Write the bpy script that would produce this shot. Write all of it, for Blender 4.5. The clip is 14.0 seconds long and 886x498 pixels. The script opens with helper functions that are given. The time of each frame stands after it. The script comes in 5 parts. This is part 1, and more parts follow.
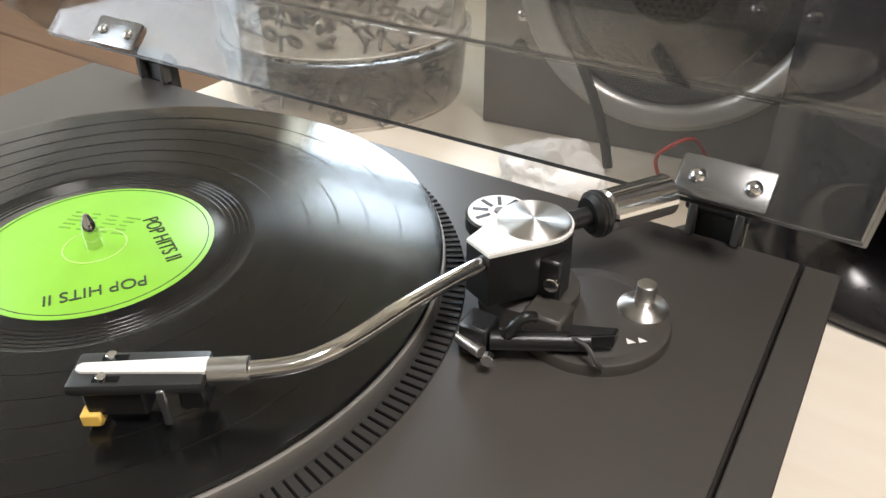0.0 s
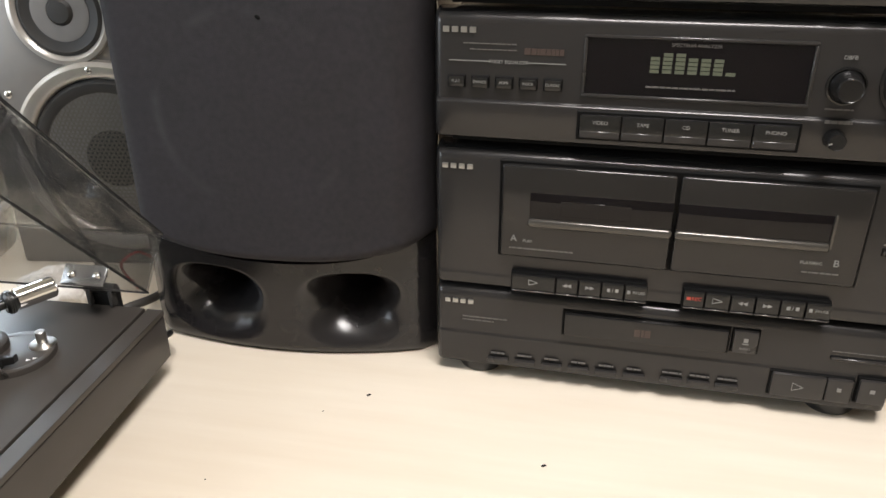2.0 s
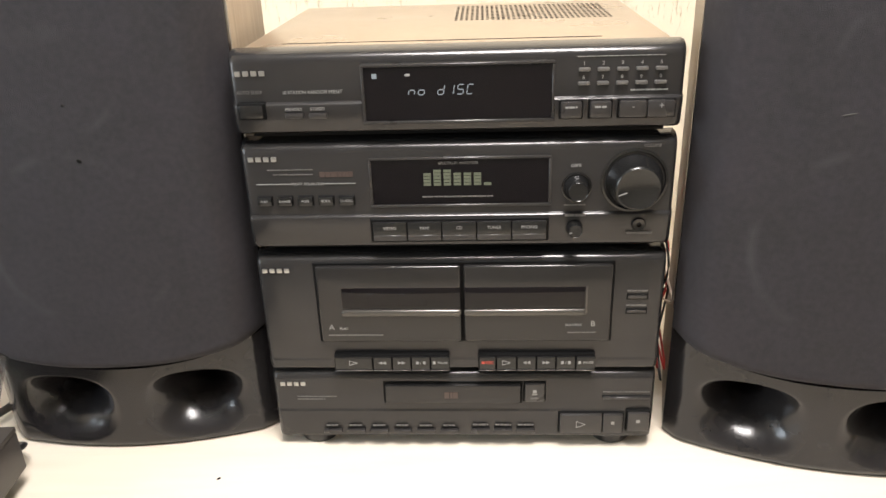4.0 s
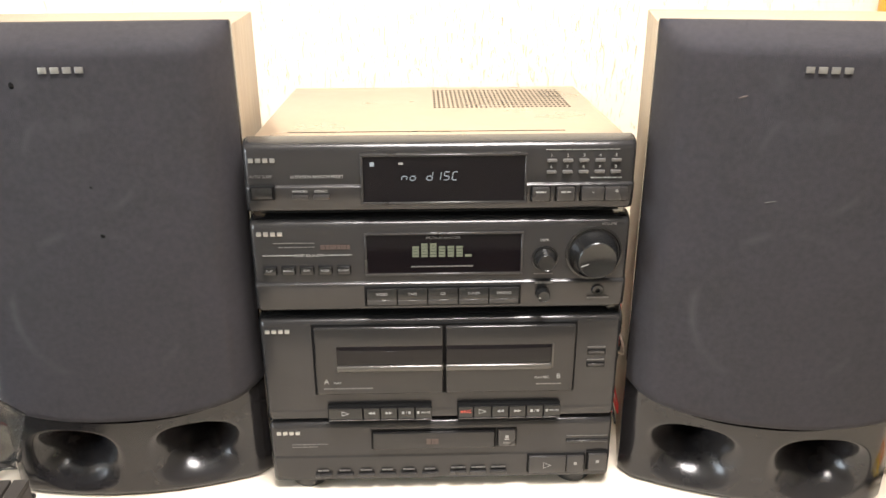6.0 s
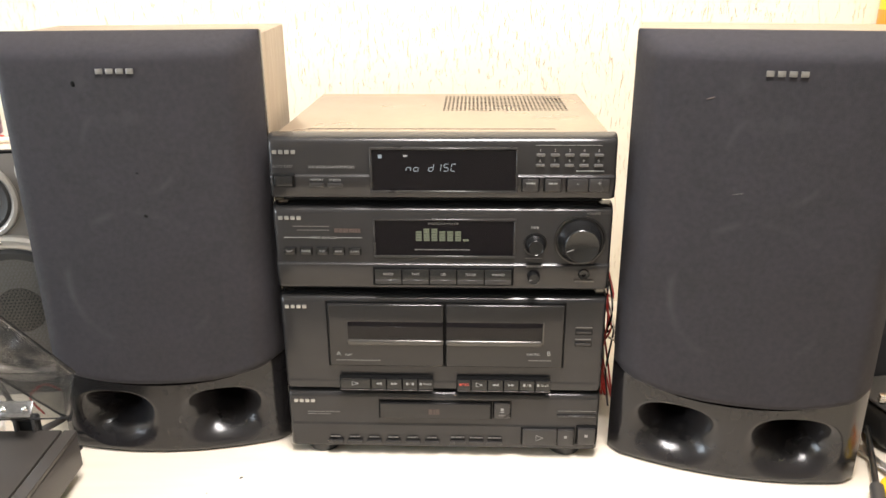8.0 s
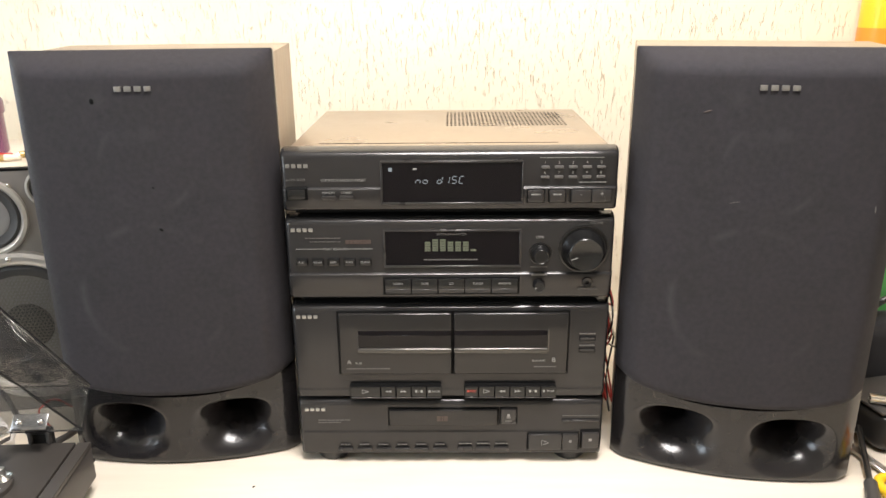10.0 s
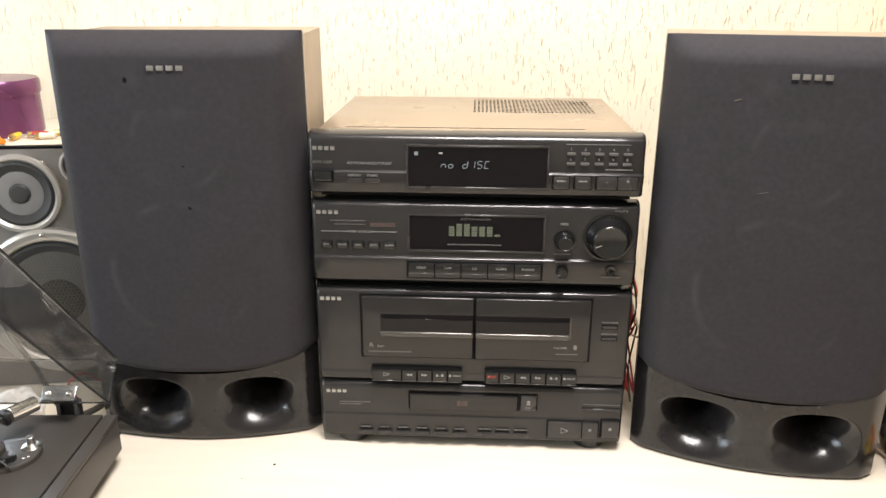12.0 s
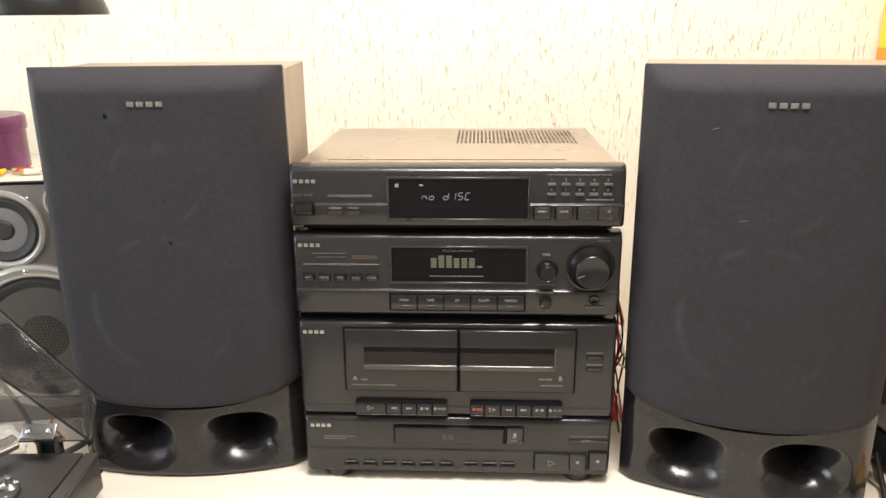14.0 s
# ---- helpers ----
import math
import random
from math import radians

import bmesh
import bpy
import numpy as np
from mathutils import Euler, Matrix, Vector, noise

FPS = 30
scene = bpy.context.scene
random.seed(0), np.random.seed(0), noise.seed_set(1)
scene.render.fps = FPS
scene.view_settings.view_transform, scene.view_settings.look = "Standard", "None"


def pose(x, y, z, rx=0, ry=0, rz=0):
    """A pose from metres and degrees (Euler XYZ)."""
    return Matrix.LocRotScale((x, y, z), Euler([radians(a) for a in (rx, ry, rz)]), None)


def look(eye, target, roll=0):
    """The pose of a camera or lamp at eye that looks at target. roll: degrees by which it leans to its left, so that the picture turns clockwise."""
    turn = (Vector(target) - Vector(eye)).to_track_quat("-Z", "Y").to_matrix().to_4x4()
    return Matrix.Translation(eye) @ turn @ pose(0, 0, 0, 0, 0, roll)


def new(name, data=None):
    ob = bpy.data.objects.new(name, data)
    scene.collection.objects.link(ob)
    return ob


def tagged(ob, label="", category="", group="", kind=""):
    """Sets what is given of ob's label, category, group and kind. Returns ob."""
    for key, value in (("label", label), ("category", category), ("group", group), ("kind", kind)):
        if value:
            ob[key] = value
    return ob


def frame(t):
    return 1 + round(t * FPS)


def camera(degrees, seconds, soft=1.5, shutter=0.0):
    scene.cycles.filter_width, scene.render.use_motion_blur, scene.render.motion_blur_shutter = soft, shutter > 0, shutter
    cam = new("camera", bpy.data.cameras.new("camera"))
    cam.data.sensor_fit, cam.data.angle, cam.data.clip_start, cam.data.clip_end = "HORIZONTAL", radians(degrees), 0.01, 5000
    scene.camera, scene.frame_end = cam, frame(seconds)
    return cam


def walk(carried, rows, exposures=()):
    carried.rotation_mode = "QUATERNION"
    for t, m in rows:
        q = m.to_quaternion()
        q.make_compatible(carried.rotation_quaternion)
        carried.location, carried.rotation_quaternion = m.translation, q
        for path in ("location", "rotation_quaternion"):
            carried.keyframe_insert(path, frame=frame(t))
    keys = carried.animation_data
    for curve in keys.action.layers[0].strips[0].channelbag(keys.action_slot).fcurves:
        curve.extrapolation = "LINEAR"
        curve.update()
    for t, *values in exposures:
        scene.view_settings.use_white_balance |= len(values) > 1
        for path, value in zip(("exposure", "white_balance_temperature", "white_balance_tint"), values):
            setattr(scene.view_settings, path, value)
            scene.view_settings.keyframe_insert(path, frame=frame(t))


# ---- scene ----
cam = camera(60.0, 14.0)
PATH = [
    (0, (-0.4148, -0.3692, 0.2657), (-1.3360, 1.0051, -0.8580), -0.32),
    (0.5, (-0.3282, -0.3897, 0.2805), (-1.1267, 1.1359, -0.7367), -1.03),
    (1, (-0.2361, -0.4306, 0.3224), (-0.8823, 1.1870, -0.6604), -0.14),
    (1.5, (-0.1485, -0.4859, 0.3644), (-0.5925, 1.2223, -0.5762), 0.70),
    (2, (-0.066, -0.57, 0.408), (-0.42, 1.193, -0.467), -0.3),
    (2.5, (-0.032, -0.629, 0.465), (-0.285, 1.138, -0.435), -0.5),
    (3, (0.003, -0.63, 0.467), (-0.246, 1.161, -0.388), -1.9),
    (3.5, (0.01, -0.623, 0.481), (-0.136, 1.19, -0.352), -2.3),
    (6, (-0.035, -0.706, 0.567), (0.062, 1.152, -0.168), -0.2),
    (6.5, (-0.043, -0.72, 0.563), (0.109, 1.144, -0.145), 0.1),
    (7, (0.005, -0.769, 0.558), (0.018, 1.111, -0.121), -1.0),
    (7.5, (0.016, -0.791, 0.562), (-0.014, 1.086, -0.126), -0.4),
    (10, (-0.02, -0.831, 0.562), (0.008, 1.064, -0.076), -0.5),
    (10.5, (-0.021, -0.834, 0.564), (0.015, 1.062, -0.072), -0.5),
    (11, (-0.025, -0.835, 0.56), (0.004, 1.057, -0.086), -0.2),
    (11.5, (-0.02, -0.837, 0.555), (-0.038, 1.053, -0.098), 0.0),
    (12, (-0.016, -0.837, 0.553), (-0.059, 1.052, -0.1), 0.2),
    (12.5, (-0.017, -0.836, 0.557), (-0.066, 1.053, -0.097), 0.3),
    (13, (-0.022, -0.832, 0.555), (-0.063, 1.063, -0.084), -0.0),
    (13.5, (-0.017, -0.827, 0.557), (-0.055, 1.077, -0.055), -0.4),
    (14, (0.005, -0.832, 0.556), (-0.04, 1.08, -0.028), -0.5),
]
EXPOSURES = [(0, -0.35), (0.5, -0.4), (1.0, -0.5), (1.5, -0.55), (2.0, -0.45), (3.0, -0.2), (3.7, -0.02), (5.8, 0.47), (7.7, 0.27), (9.8, 0.0), (14, 0.0)]
walk(cam, [(t, look(eye, target, roll)) for t, eye, target, roll in PATH], EXPOSURES)


# ---------- light ----------
world = bpy.data.worlds.new("world")
scene.world = world
world.use_nodes = True
wn = world.node_tree.nodes
sky = wn.new("ShaderNodeTexSky")
sky.sky_type, sky.sun_disc = "NISHITA", False
sky.sun_elevation, sky.sun_rotation = radians(35), radians(-120)
wn["Background"].inputs["Strength"].default_value = 0.12
world.node_tree.links.new(sky.outputs[0], wn["Background"].inputs["Color"])


def area_lamp(name, m, sx, sy, watts, color):
    data = bpy.data.lights.new(name, "AREA")
    data.shape, data.size, data.size_y = "RECTANGLE", sx, sy
    data.energy, data.color = watts, color
    ob = new(name, data)
    ob.matrix_world = m
    return ob


# daylight in the window opening behind the camera, and an added warm lamp overhead
area_lamp("window_daylight", pose(-1.53, -0.60, 0.52, 0, -90, 0), 0.74, 0.62, 14, (0.78, 0.89, 1.0))
area_lamp("north_window_daylight", pose(-1.10, 0.53, 0.47, -90, 0, 0), 0.28, 0.28, 11, (0.74, 0.87, 1.0))
# unseen lamp, added to light the table from above
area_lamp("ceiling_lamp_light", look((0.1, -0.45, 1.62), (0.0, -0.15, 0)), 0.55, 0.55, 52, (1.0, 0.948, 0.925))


# ---------- materials ----------
def mat(name, color, rough=0.5, metal=0.0, vary=0.15, scale=40.0, bump=0.0, bscale=200.0, color2=None, stretch=(1, 1, 1), coat=0.0, rvary=0.1):
    m = bpy.data.materials.new(name)
    m.use_nodes = True
    nt = m.node_tree
    b = nt.nodes["Principled BSDF"]
    b.inputs["Metallic"].default_value = metal
    b.inputs["Coat Weight"].default_value = coat
    co = nt.nodes.new("ShaderNodeTexCoord")
    mp = nt.nodes.new("ShaderNodeMapping")
    mp.inputs["Scale"].default_value = stretch
    nt.links.new(co.outputs["Object"], mp.inputs["Vector"])
    n1 = nt.nodes.new("ShaderNodeTexNoise")
    n1.inputs["Scale"].default_value, n1.inputs["Detail"].default_value = scale, 6
    nt.links.new(mp.outputs[0], n1.inputs["Vector"])
    n2 = nt.nodes.new("ShaderNodeTexNoise")
    n2.inputs["Scale"].default_value, n2.inputs["Detail"].default_value = scale / 9, 3
    nt.links.new(mp.outputs[0], n2.inputs["Vector"])
    add = nt.nodes.new("ShaderNodeMath")
    add.operation = "ADD"
    nt.links.new(n1.outputs["Fac"], add.inputs[0])
    nt.links.new(n2.outputs["Fac"], add.inputs[1])
    ramp = nt.nodes.new("ShaderNodeMapRange")
    ramp.inputs["From Min"].default_value, ramp.inputs["From Max"].default_value = 0.6, 1.4
    nt.links.new(add.outputs[0], ramp.inputs["Value"])
    mix = nt.nodes.new("ShaderNodeMix")
    mix.data_type = "RGBA"
    c2 = color2 or tuple(c * (1 - vary) for c in color)
    mix.inputs["A"].default_value = (*c2, 1)
    mix.inputs["B"].default_value = (*[min(1, c * (1 + (0 if color2 else vary))) for c in color], 1)
    nt.links.new(ramp.outputs[0], mix.inputs["Factor"])
    nt.links.new(mix.outputs["Result"], b.inputs["Base Color"])
    rr = nt.nodes.new("ShaderNodeMapRange")
    rr.inputs["To Min"].default_value, rr.inputs["To Max"].default_value = max(0.02, rough - rvary), min(1, rough + rvary)
    nt.links.new(n2.outputs["Fac"], rr.inputs["Value"])
    nt.links.new(rr.outputs[0], b.inputs["Roughness"])
    if bump:
        n3 = nt.nodes.new("ShaderNodeTexNoise")
        n3.inputs["Scale"].default_value, n3.inputs["Detail"].default_value = bscale, 4
        nt.links.new(mp.outputs[0], n3.inputs["Vector"])
        bp = nt.nodes.new("ShaderNodeBump")
        bp.inputs["Strength"].default_value, bp.inputs["Distance"].default_value = 1.0, bump
        nt.links.new(n3.outputs["Fac"], bp.inputs["Height"])
        nt.links.new(bp.outputs[0], b.inputs["Normal"])
    return m


def glow(name, color, strength):
    m = bpy.data.materials.new(name)
    m.use_nodes = True
    b = m.node_tree.nodes["Principled BSDF"]
    b.inputs["Base Color"].default_value = (0.02, 0.02, 0.02, 1)
    b.inputs["Emission Color"].default_value = (*color, 1)
    b.inputs["Emission Strength"].default_value = strength
    return m


def clear(name, tint, rough=0.004, gloss=0.085, haze=0.012):
    m = bpy.data.materials.new(name)
    m.use_nodes = True
    nt = m.node_tree
    nt.nodes.remove(nt.nodes["Principled BSDF"])
    out = nt.nodes["Material Output"]
    tr, gl, lw, pw, fr, mx = (nt.nodes.new("ShaderNode" + k) for k in ("BsdfTransparent", "BsdfGlossy", "LayerWeight", "Math", "MapRange", "MixShader"))
    tr.inputs["Color"].default_value = (*tint, 1)
    gl.inputs["Roughness"].default_value = rough
    # grey diffuse share stands in for the hazy reflections on clear plastic
    df, mz = nt.nodes.new("ShaderNodeBsdfDiffuse"), nt.nodes.new("ShaderNodeMixShader")
    df.inputs["Color"].default_value = (0.52, 0.53, 0.55, 1)
    mz.inputs[0].default_value = haze
    nt.links.new(tr.outputs[0], mz.inputs[1])
    nt.links.new(df.outputs[0], mz.inputs[2])
    lw.inputs["Blend"].default_value = 0.5
    pw.operation = "POWER"
    pw.inputs[1].default_value = 4.0
    nt.links.new(lw.outputs["Facing"], pw.inputs[0])
    fr.inputs["To Min"].default_value, fr.inputs["To Max"].default_value = gloss, 0.75
    nt.links.new(pw.outputs[0], fr.inputs["Value"])
    nt.links.new(fr.outputs[0], mx.inputs[0])
    nt.links.new(mz.outputs[0], mx.inputs[1])
    nt.links.new(gl.outputs[0], mx.inputs[2])
    nt.links.new(mx.outputs[0], out.inputs["Surface"])
    return m


M_CASE = mat("charcoal_plastic", (0.0405, 0.0390, 0.0388), 0.23, 0.5, 0.12, 60, 0.00003, 900, stretch=(0.15, 1, 1))
M_DOOR = mat("glossy_tinted_plastic", (0.034, 0.0325, 0.0318), 0.15, 0.5, 0.12, 60, stretch=(0.15, 1, 1), rvary=0.05)
M_STRIP = mat("charcoal_plastic_band", (0.070, 0.066, 0.062), 0.25, 0.4, 0.12, 60, stretch=(0.1, 1, 1))
M_BUTTON = mat("button_plastic", (0.030, 0.028, 0.027), 0.28, 0.1, 0.1, 80)
M_KEY = mat("dark_key_plastic", (0.009, 0.009, 0.009), 0.24, 0.0, 0.1, 80)
# near-black with little gloss: puts the dark of gaps and recesses into the colour
M_GAP = mat("black_recess", (0.004, 0.004, 0.004), 0.6, 0.0, 0.1, 80)
M_GAP.node_tree.nodes["Principled BSDF"].inputs["Specular IOR Level"].default_value = 0.1
M_HINGE = mat("grey_plated_steel", (0.30, 0.30, 0.30), 0.22, 0.9, 0.06, 80)
M_STEEL = mat("painted_steel_cover", (0.45, 0.37, 0.29), 0.30, 0.8, 0.06, 120, 0.00005, 1500)
M_SMOKE = mat("smoked_display_window", (0.005, 0.004, 0.005), 0.05, 0.0, 0.1, 30, rvary=0.02)
M_SMOKE.node_tree.nodes["Principled BSDF"].inputs["Specular IOR Level"].default_value = 0.28
M_SILVER = mat("silver_badge", (0.43, 0.43, 0.42), 0.3, 0.9, 0.05, 80)
M_PRINT = mat("grey_print", (0.24, 0.24, 0.23), 0.5, 0.0, 0.05, 80)
M_PRINTDIM = mat("dim_print", (0.11, 0.105, 0.10), 0.5, 0.0, 0.05, 80)
M_PRINTRED = mat("red_print", (0.42, 0.05, 0.03), 0.5, 0.0, 0.05, 80)
M_PRINTBROWN = mat("brown_print", (0.055, 0.036, 0.03), 0.5, 0.0, 0.05, 80)
M_SEG = glow("display_segments", (0.75, 0.85, 0.9), 0.34)
M_BAR = glow("analyzer_bars", (0.60, 0.66, 0.38), 0.17)
M_SPK = mat("speaker_black_plastic", (0.0152, 0.0142, 0.0150), 0.20, 0.0, 0.15, 50, 0.00003, 1400)
M_CLOTH = mat("grille_cloth", (0.018, 0.018, 0.0205), 0.88, 0.0, 0.22, 28, 0.0004, 1500)
M_OAK = mat("light_oak_vinyl", (0.38, 0.305, 0.22), 0.5, 0.0, 0.2, 40, 0.0001, 300, color2=(0.22, 0.165, 0.11), stretch=(6, 6, 0.35))
M_TABLE = mat("pale_birch_laminate", (0.78, 0.71, 0.60), 0.4, 0.0, 0.1, 14, 0.00003, 200, color2=(0.68, 0.595, 0.48), stretch=(0.4, 4, 1))
M_PLINTH = mat("brown_black_plinth", (0.048, 0.042, 0.037), 0.44, 0.0, 0.15, 12, 0.00004, 1200)
M_CHROME = mat("chrome", (0.75, 0.74, 0.73), 0.08, 1.0, 0.03, 60, rvary=0.03)
M_ALU = mat("brushed_aluminium", (0.62, 0.61, 0.59), 0.28, 1.0, 0.05, 150, stretch=(1, 1, 8))
M_WHITE = mat("white_enamel", (0.74, 0.72, 0.68), 0.4, 0.0, 0.04, 50)
M_BLACK = mat("black_plastic", (0.012, 0.012, 0.012), 0.3, 0.0, 0.15, 50)
M_LIME = mat("lime_paper_label", (0.23, 0.52, 0.035), 0.45, 0.0, 0.05, 60)
M_INK = mat("label_ink", (0.02, 0.03, 0.015), 0.6, 0.0, 0.05, 60)
M_GREYPLASTIC = mat("silver_grey_baffle", (0.175, 0.163, 0.150), 0.36, 0.35, 0.1, 40, 0.00005, 800)
M_RING = mat("silver_ring", (0.50, 0.48, 0.45), 0.3, 0.6, 0.06, 50)
M_CONE = mat("woofer_cone", (0.025, 0.024, 0.023), 0.6, 0.0, 0.2, 60)
M_CONEGREY = mat("midrange_cone", (0.16, 0.155, 0.15), 0.5, 0.0, 0.12, 60)
M_MESH = mat("perforated_steel", (0.14, 0.13, 0.11), 0.4, 0.6, 0.1, 60)
M_COTTON = mat("cotton_wool", (0.80, 0.77, 0.73), 0.95, 0.0, 0.10, 60, 0.0012, 260)
M_BRASS = mat("brass_parts", (0.55, 0.40, 0.16), 0.35, 0.9, 0.2, 90)
M_ZINC = mat("zinc_screws", (0.26, 0.25, 0.23), 0.35, 0.9, 0.25, 90)
M_PURPLE = mat("purple_tin", (0.18, 0.062, 0.145), 0.27, 0.6, 0.12, 40)
M_YELLOW = mat("yellow_plastic", (0.80, 0.52, 0.02), 0.3, 0.0, 0.06, 40)
M_ORANGE = mat("orange_plastic", (0.80, 0.25, 0.02), 0.35, 0.0, 0.06, 40)
M_RED = mat("red_plastic", (0.42, 0.03, 0.02), 0.4, 0.0, 0.1, 40)
M_GREEN = mat("green_plastic", (0.07, 0.26, 0.07), 0.45, 0.0, 0.1, 40)
M_CREAMWIRE = mat("cream_wire", (0.7, 0.62, 0.5), 0.5, 0.0, 0.1, 60)
M_CABLE = mat("grey_cable", (0.05, 0.047, 0.044), 0.5, 0.0, 0.1, 60)
M_LID = clear("smoked_acrylic", (0.77, 0.77, 0.765))
M_TUB = clear("clear_polypropylene", (0.74, 0.72, 0.69), 0.3, 0.06, 0.10)
M_CEIL = mat("ceiling_paint", (0.80, 0.78, 0.74), 0.8, 0.0, 0.03, 5)
M_ROOM = mat("room_wall_paint", (0.70, 0.66, 0.58), 0.85, 0.0, 0.05, 6)
M_FLOORWOOD = mat("orange_oak_floor", (0.125, 0.060, 0.022), 0.5, 0.0, 0.2, 30, 0.0001, 200, color2=(0.075, 0.034, 0.012), stretch=(0.3, 5, 1))
M_SHELL = mat("dark_grey_cast_metal", (0.035, 0.036, 0.035), 0.38, 0.3, 0.1, 90)
M_STYLUS = mat("amber_stylus_guard", (0.75, 0.48, 0.10), 0.35, 0.0, 0.08, 60)


def wall_material():
    """Cream plaster with short upright cracks and scratches."""
    m = mat("cream_bark_plaster", (0.86, 0.78, 0.62), 0.8, 0.0, 0.06, 9)
    nt = m.node_tree
    b = nt.nodes["Principled BSDF"]
    co = nt.nodes["Texture Coordinate"]
    mp = nt.nodes.new("ShaderNodeMapping")
    mp.inputs["Scale"].default_value = (330, 1, 58)
    mp.inputs["Rotation"].default_value = (0, radians(5), 0)
    nt.links.new(co.outputs["Object"], mp.inputs["Vector"])
    n = nt.nodes.new("ShaderNodeTexNoise")
    n.inputs["Scale"].default_value, n.inputs["Detail"].default_value, n.inputs["Distortion"].default_value = 1.0, 4, 0.9
    nt.links.new(mp.outputs[0], n.inputs["Vector"])
    r = nt.nodes.new("ShaderNodeMapRange")
    r.inputs["From Min"].default_value, r.inputs["From Max"].default_value = 0.29, 0.39
    nt.links.new(n.outputs["Fac"], r.inputs["Value"])
    bp = nt.nodes.new("ShaderNodeBump")
    bp.inputs["Distance"].default_value = 0.0013
    nt.links.new(r.outputs[0], bp.inputs["Height"])
    nt.links.new(bp.outputs[0], b.inputs["Normal"])
    old = b.inputs["Base Color"].links[0].from_socket
    mx = nt.nodes.new("ShaderNodeMix")
    mx.data_type = "RGBA"
    mx.inputs["A"].default_value = (0.76, 0.66, 0.49, 1)
    nt.links.new(r.outputs[0], mx.inputs["Factor"])
    nt.links.new(old, mx.inputs["B"])
    nt.links.new(mx.outputs["Result"], b.inputs["Base Color"])
    return m


def vinyl_material():
    """Black record vinyl: its grooves stretch reflections across the turn."""
    m = mat("record_vinyl", (0.003, 0.003, 0.003), 0.17, 0.0, 0.1, 30, rvary=0.02)
    b = m.node_tree.nodes["Principled BSDF"]
    t = m.node_tree.nodes.new("ShaderNodeTangent")
    t.direction_type, t.axis = "RADIAL", "Z"
    m.node_tree.links.new(t.outputs[0], b.inputs["Tangent"])
    b.inputs["Anisotropic"].default_value = 0.9
    b.inputs["Anisotropic Rotation"].default_value = 0.25
    b.inputs["Specular IOR Level"].default_value = 0.5
    return m


def cloth_material():
    """Black speaker cloth, rubbed pale in faint arcs where the driver rims press from behind."""
    m = mat("rubbed_grille_cloth", (0.0181, 0.0162, 0.0201), 0.88, 0.0, 0.38, 170, 0.0005, 1300)
    nt = m.node_tree
    b = nt.nodes["Principled BSDF"]
    co = nt.nodes["Texture Coordinate"]
    total = None
    for cx, cz, r, w in ((-0.004, 0.235, 0.082, 0.006), (0.004, 0.385, 0.050, 0.005), (-0.002, 0.452, 0.030, 0.02)):
        mp = nt.nodes.new("ShaderNodeMapping")
        mp.inputs["Location"].default_value = (-cx, 0, -cz)
        mp.inputs["Scale"].default_value = (1, 0, 1)
        nt.links.new(co.outputs["Object"], mp.inputs["Vector"])
        ln = nt.nodes.new("ShaderNodeVectorMath")
        ln.operation = "LENGTH"
        nt.links.new(mp.outputs[0], ln.inputs[0])
        sb = nt.nodes.new("ShaderNodeMath")
        sb.operation = "SUBTRACT"
        sb.inputs[1].default_value = r
        nt.links.new(ln.outputs["Value"], sb.inputs[0])
        ab = nt.nodes.new("ShaderNodeMath")
        ab.operation = "ABSOLUTE"
        nt.links.new(sb.outputs[0], ab.inputs[0])
        mr = nt.nodes.new("ShaderNodeMapRange")
        mr.inputs["From Min"].default_value, mr.inputs["From Max"].default_value = 0.0, w
        mr.inputs["To Min"].default_value, mr.inputs["To Max"].default_value = 1.0, 0.0
        nt.links.new(ab.outputs[0], mr.inputs["Value"])
        if total is None:
            total = mr.outputs[0]
        else:
            ad = nt.nodes.new("ShaderNodeMath")
            ad.operation = "MAXIMUM"
            nt.links.new(total, ad.inputs[0])
            nt.links.new(mr.outputs[0], ad.inputs[1])
            total = ad.outputs[0]
    n = nt.nodes.new("ShaderNodeTexNoise")
    n.inputs["Scale"].default_value, n.inputs["Detail"].default_value = 17, 4
    nt.links.new(co.outputs["Object"], n.inputs["Vector"])
    nr = nt.nodes.new("ShaderNodeMapRange")
    nr.inputs["From Min"].default_value, nr.inputs["From Max"].default_value = 0.50, 0.72
    nt.links.new(n.outputs["Fac"], nr.inputs["Value"])
    mu = nt.nodes.new("ShaderNodeMath")
    mu.operation = "MULTIPLY"
    nt.links.new(total, mu.inputs[0])
    nt.links.new(nr.outputs[0], mu.inputs[1])
    mx = nt.nodes.new("ShaderNodeMix")
    mx.data_type = "RGBA"
    mx.inputs["B"].default_value = (0.037, 0.037, 0.040, 1)
    nt.links.new(b.inputs["Base Color"].links[0].from_socket, mx.inputs["A"])
    nt.links.new(mu.outputs[0], mx.inputs["Factor"])
    nt.links.new(mx.outputs["Result"], b.inputs["Base Color"])
    return m


def spun_material():
    """Turned aluminium, whose fine rings gather the light into sectors."""
    m = mat("spun_aluminium", (0.70, 0.68, 0.65), 0.42, 1.0, 0.04, 120, rvary=0.03)
    b = m.node_tree.nodes["Principled BSDF"]
    t = m.node_tree.nodes.new("ShaderNodeTangent")
    t.direction_type, t.axis = "RADIAL", "Z"
    m.node_tree.links.new(t.outputs[0], b.inputs["Tangent"])
    b.inputs["Anisotropic"].default_value = 0.95
    b.inputs["Anisotropic Rotation"].default_value = 0.25
    return m


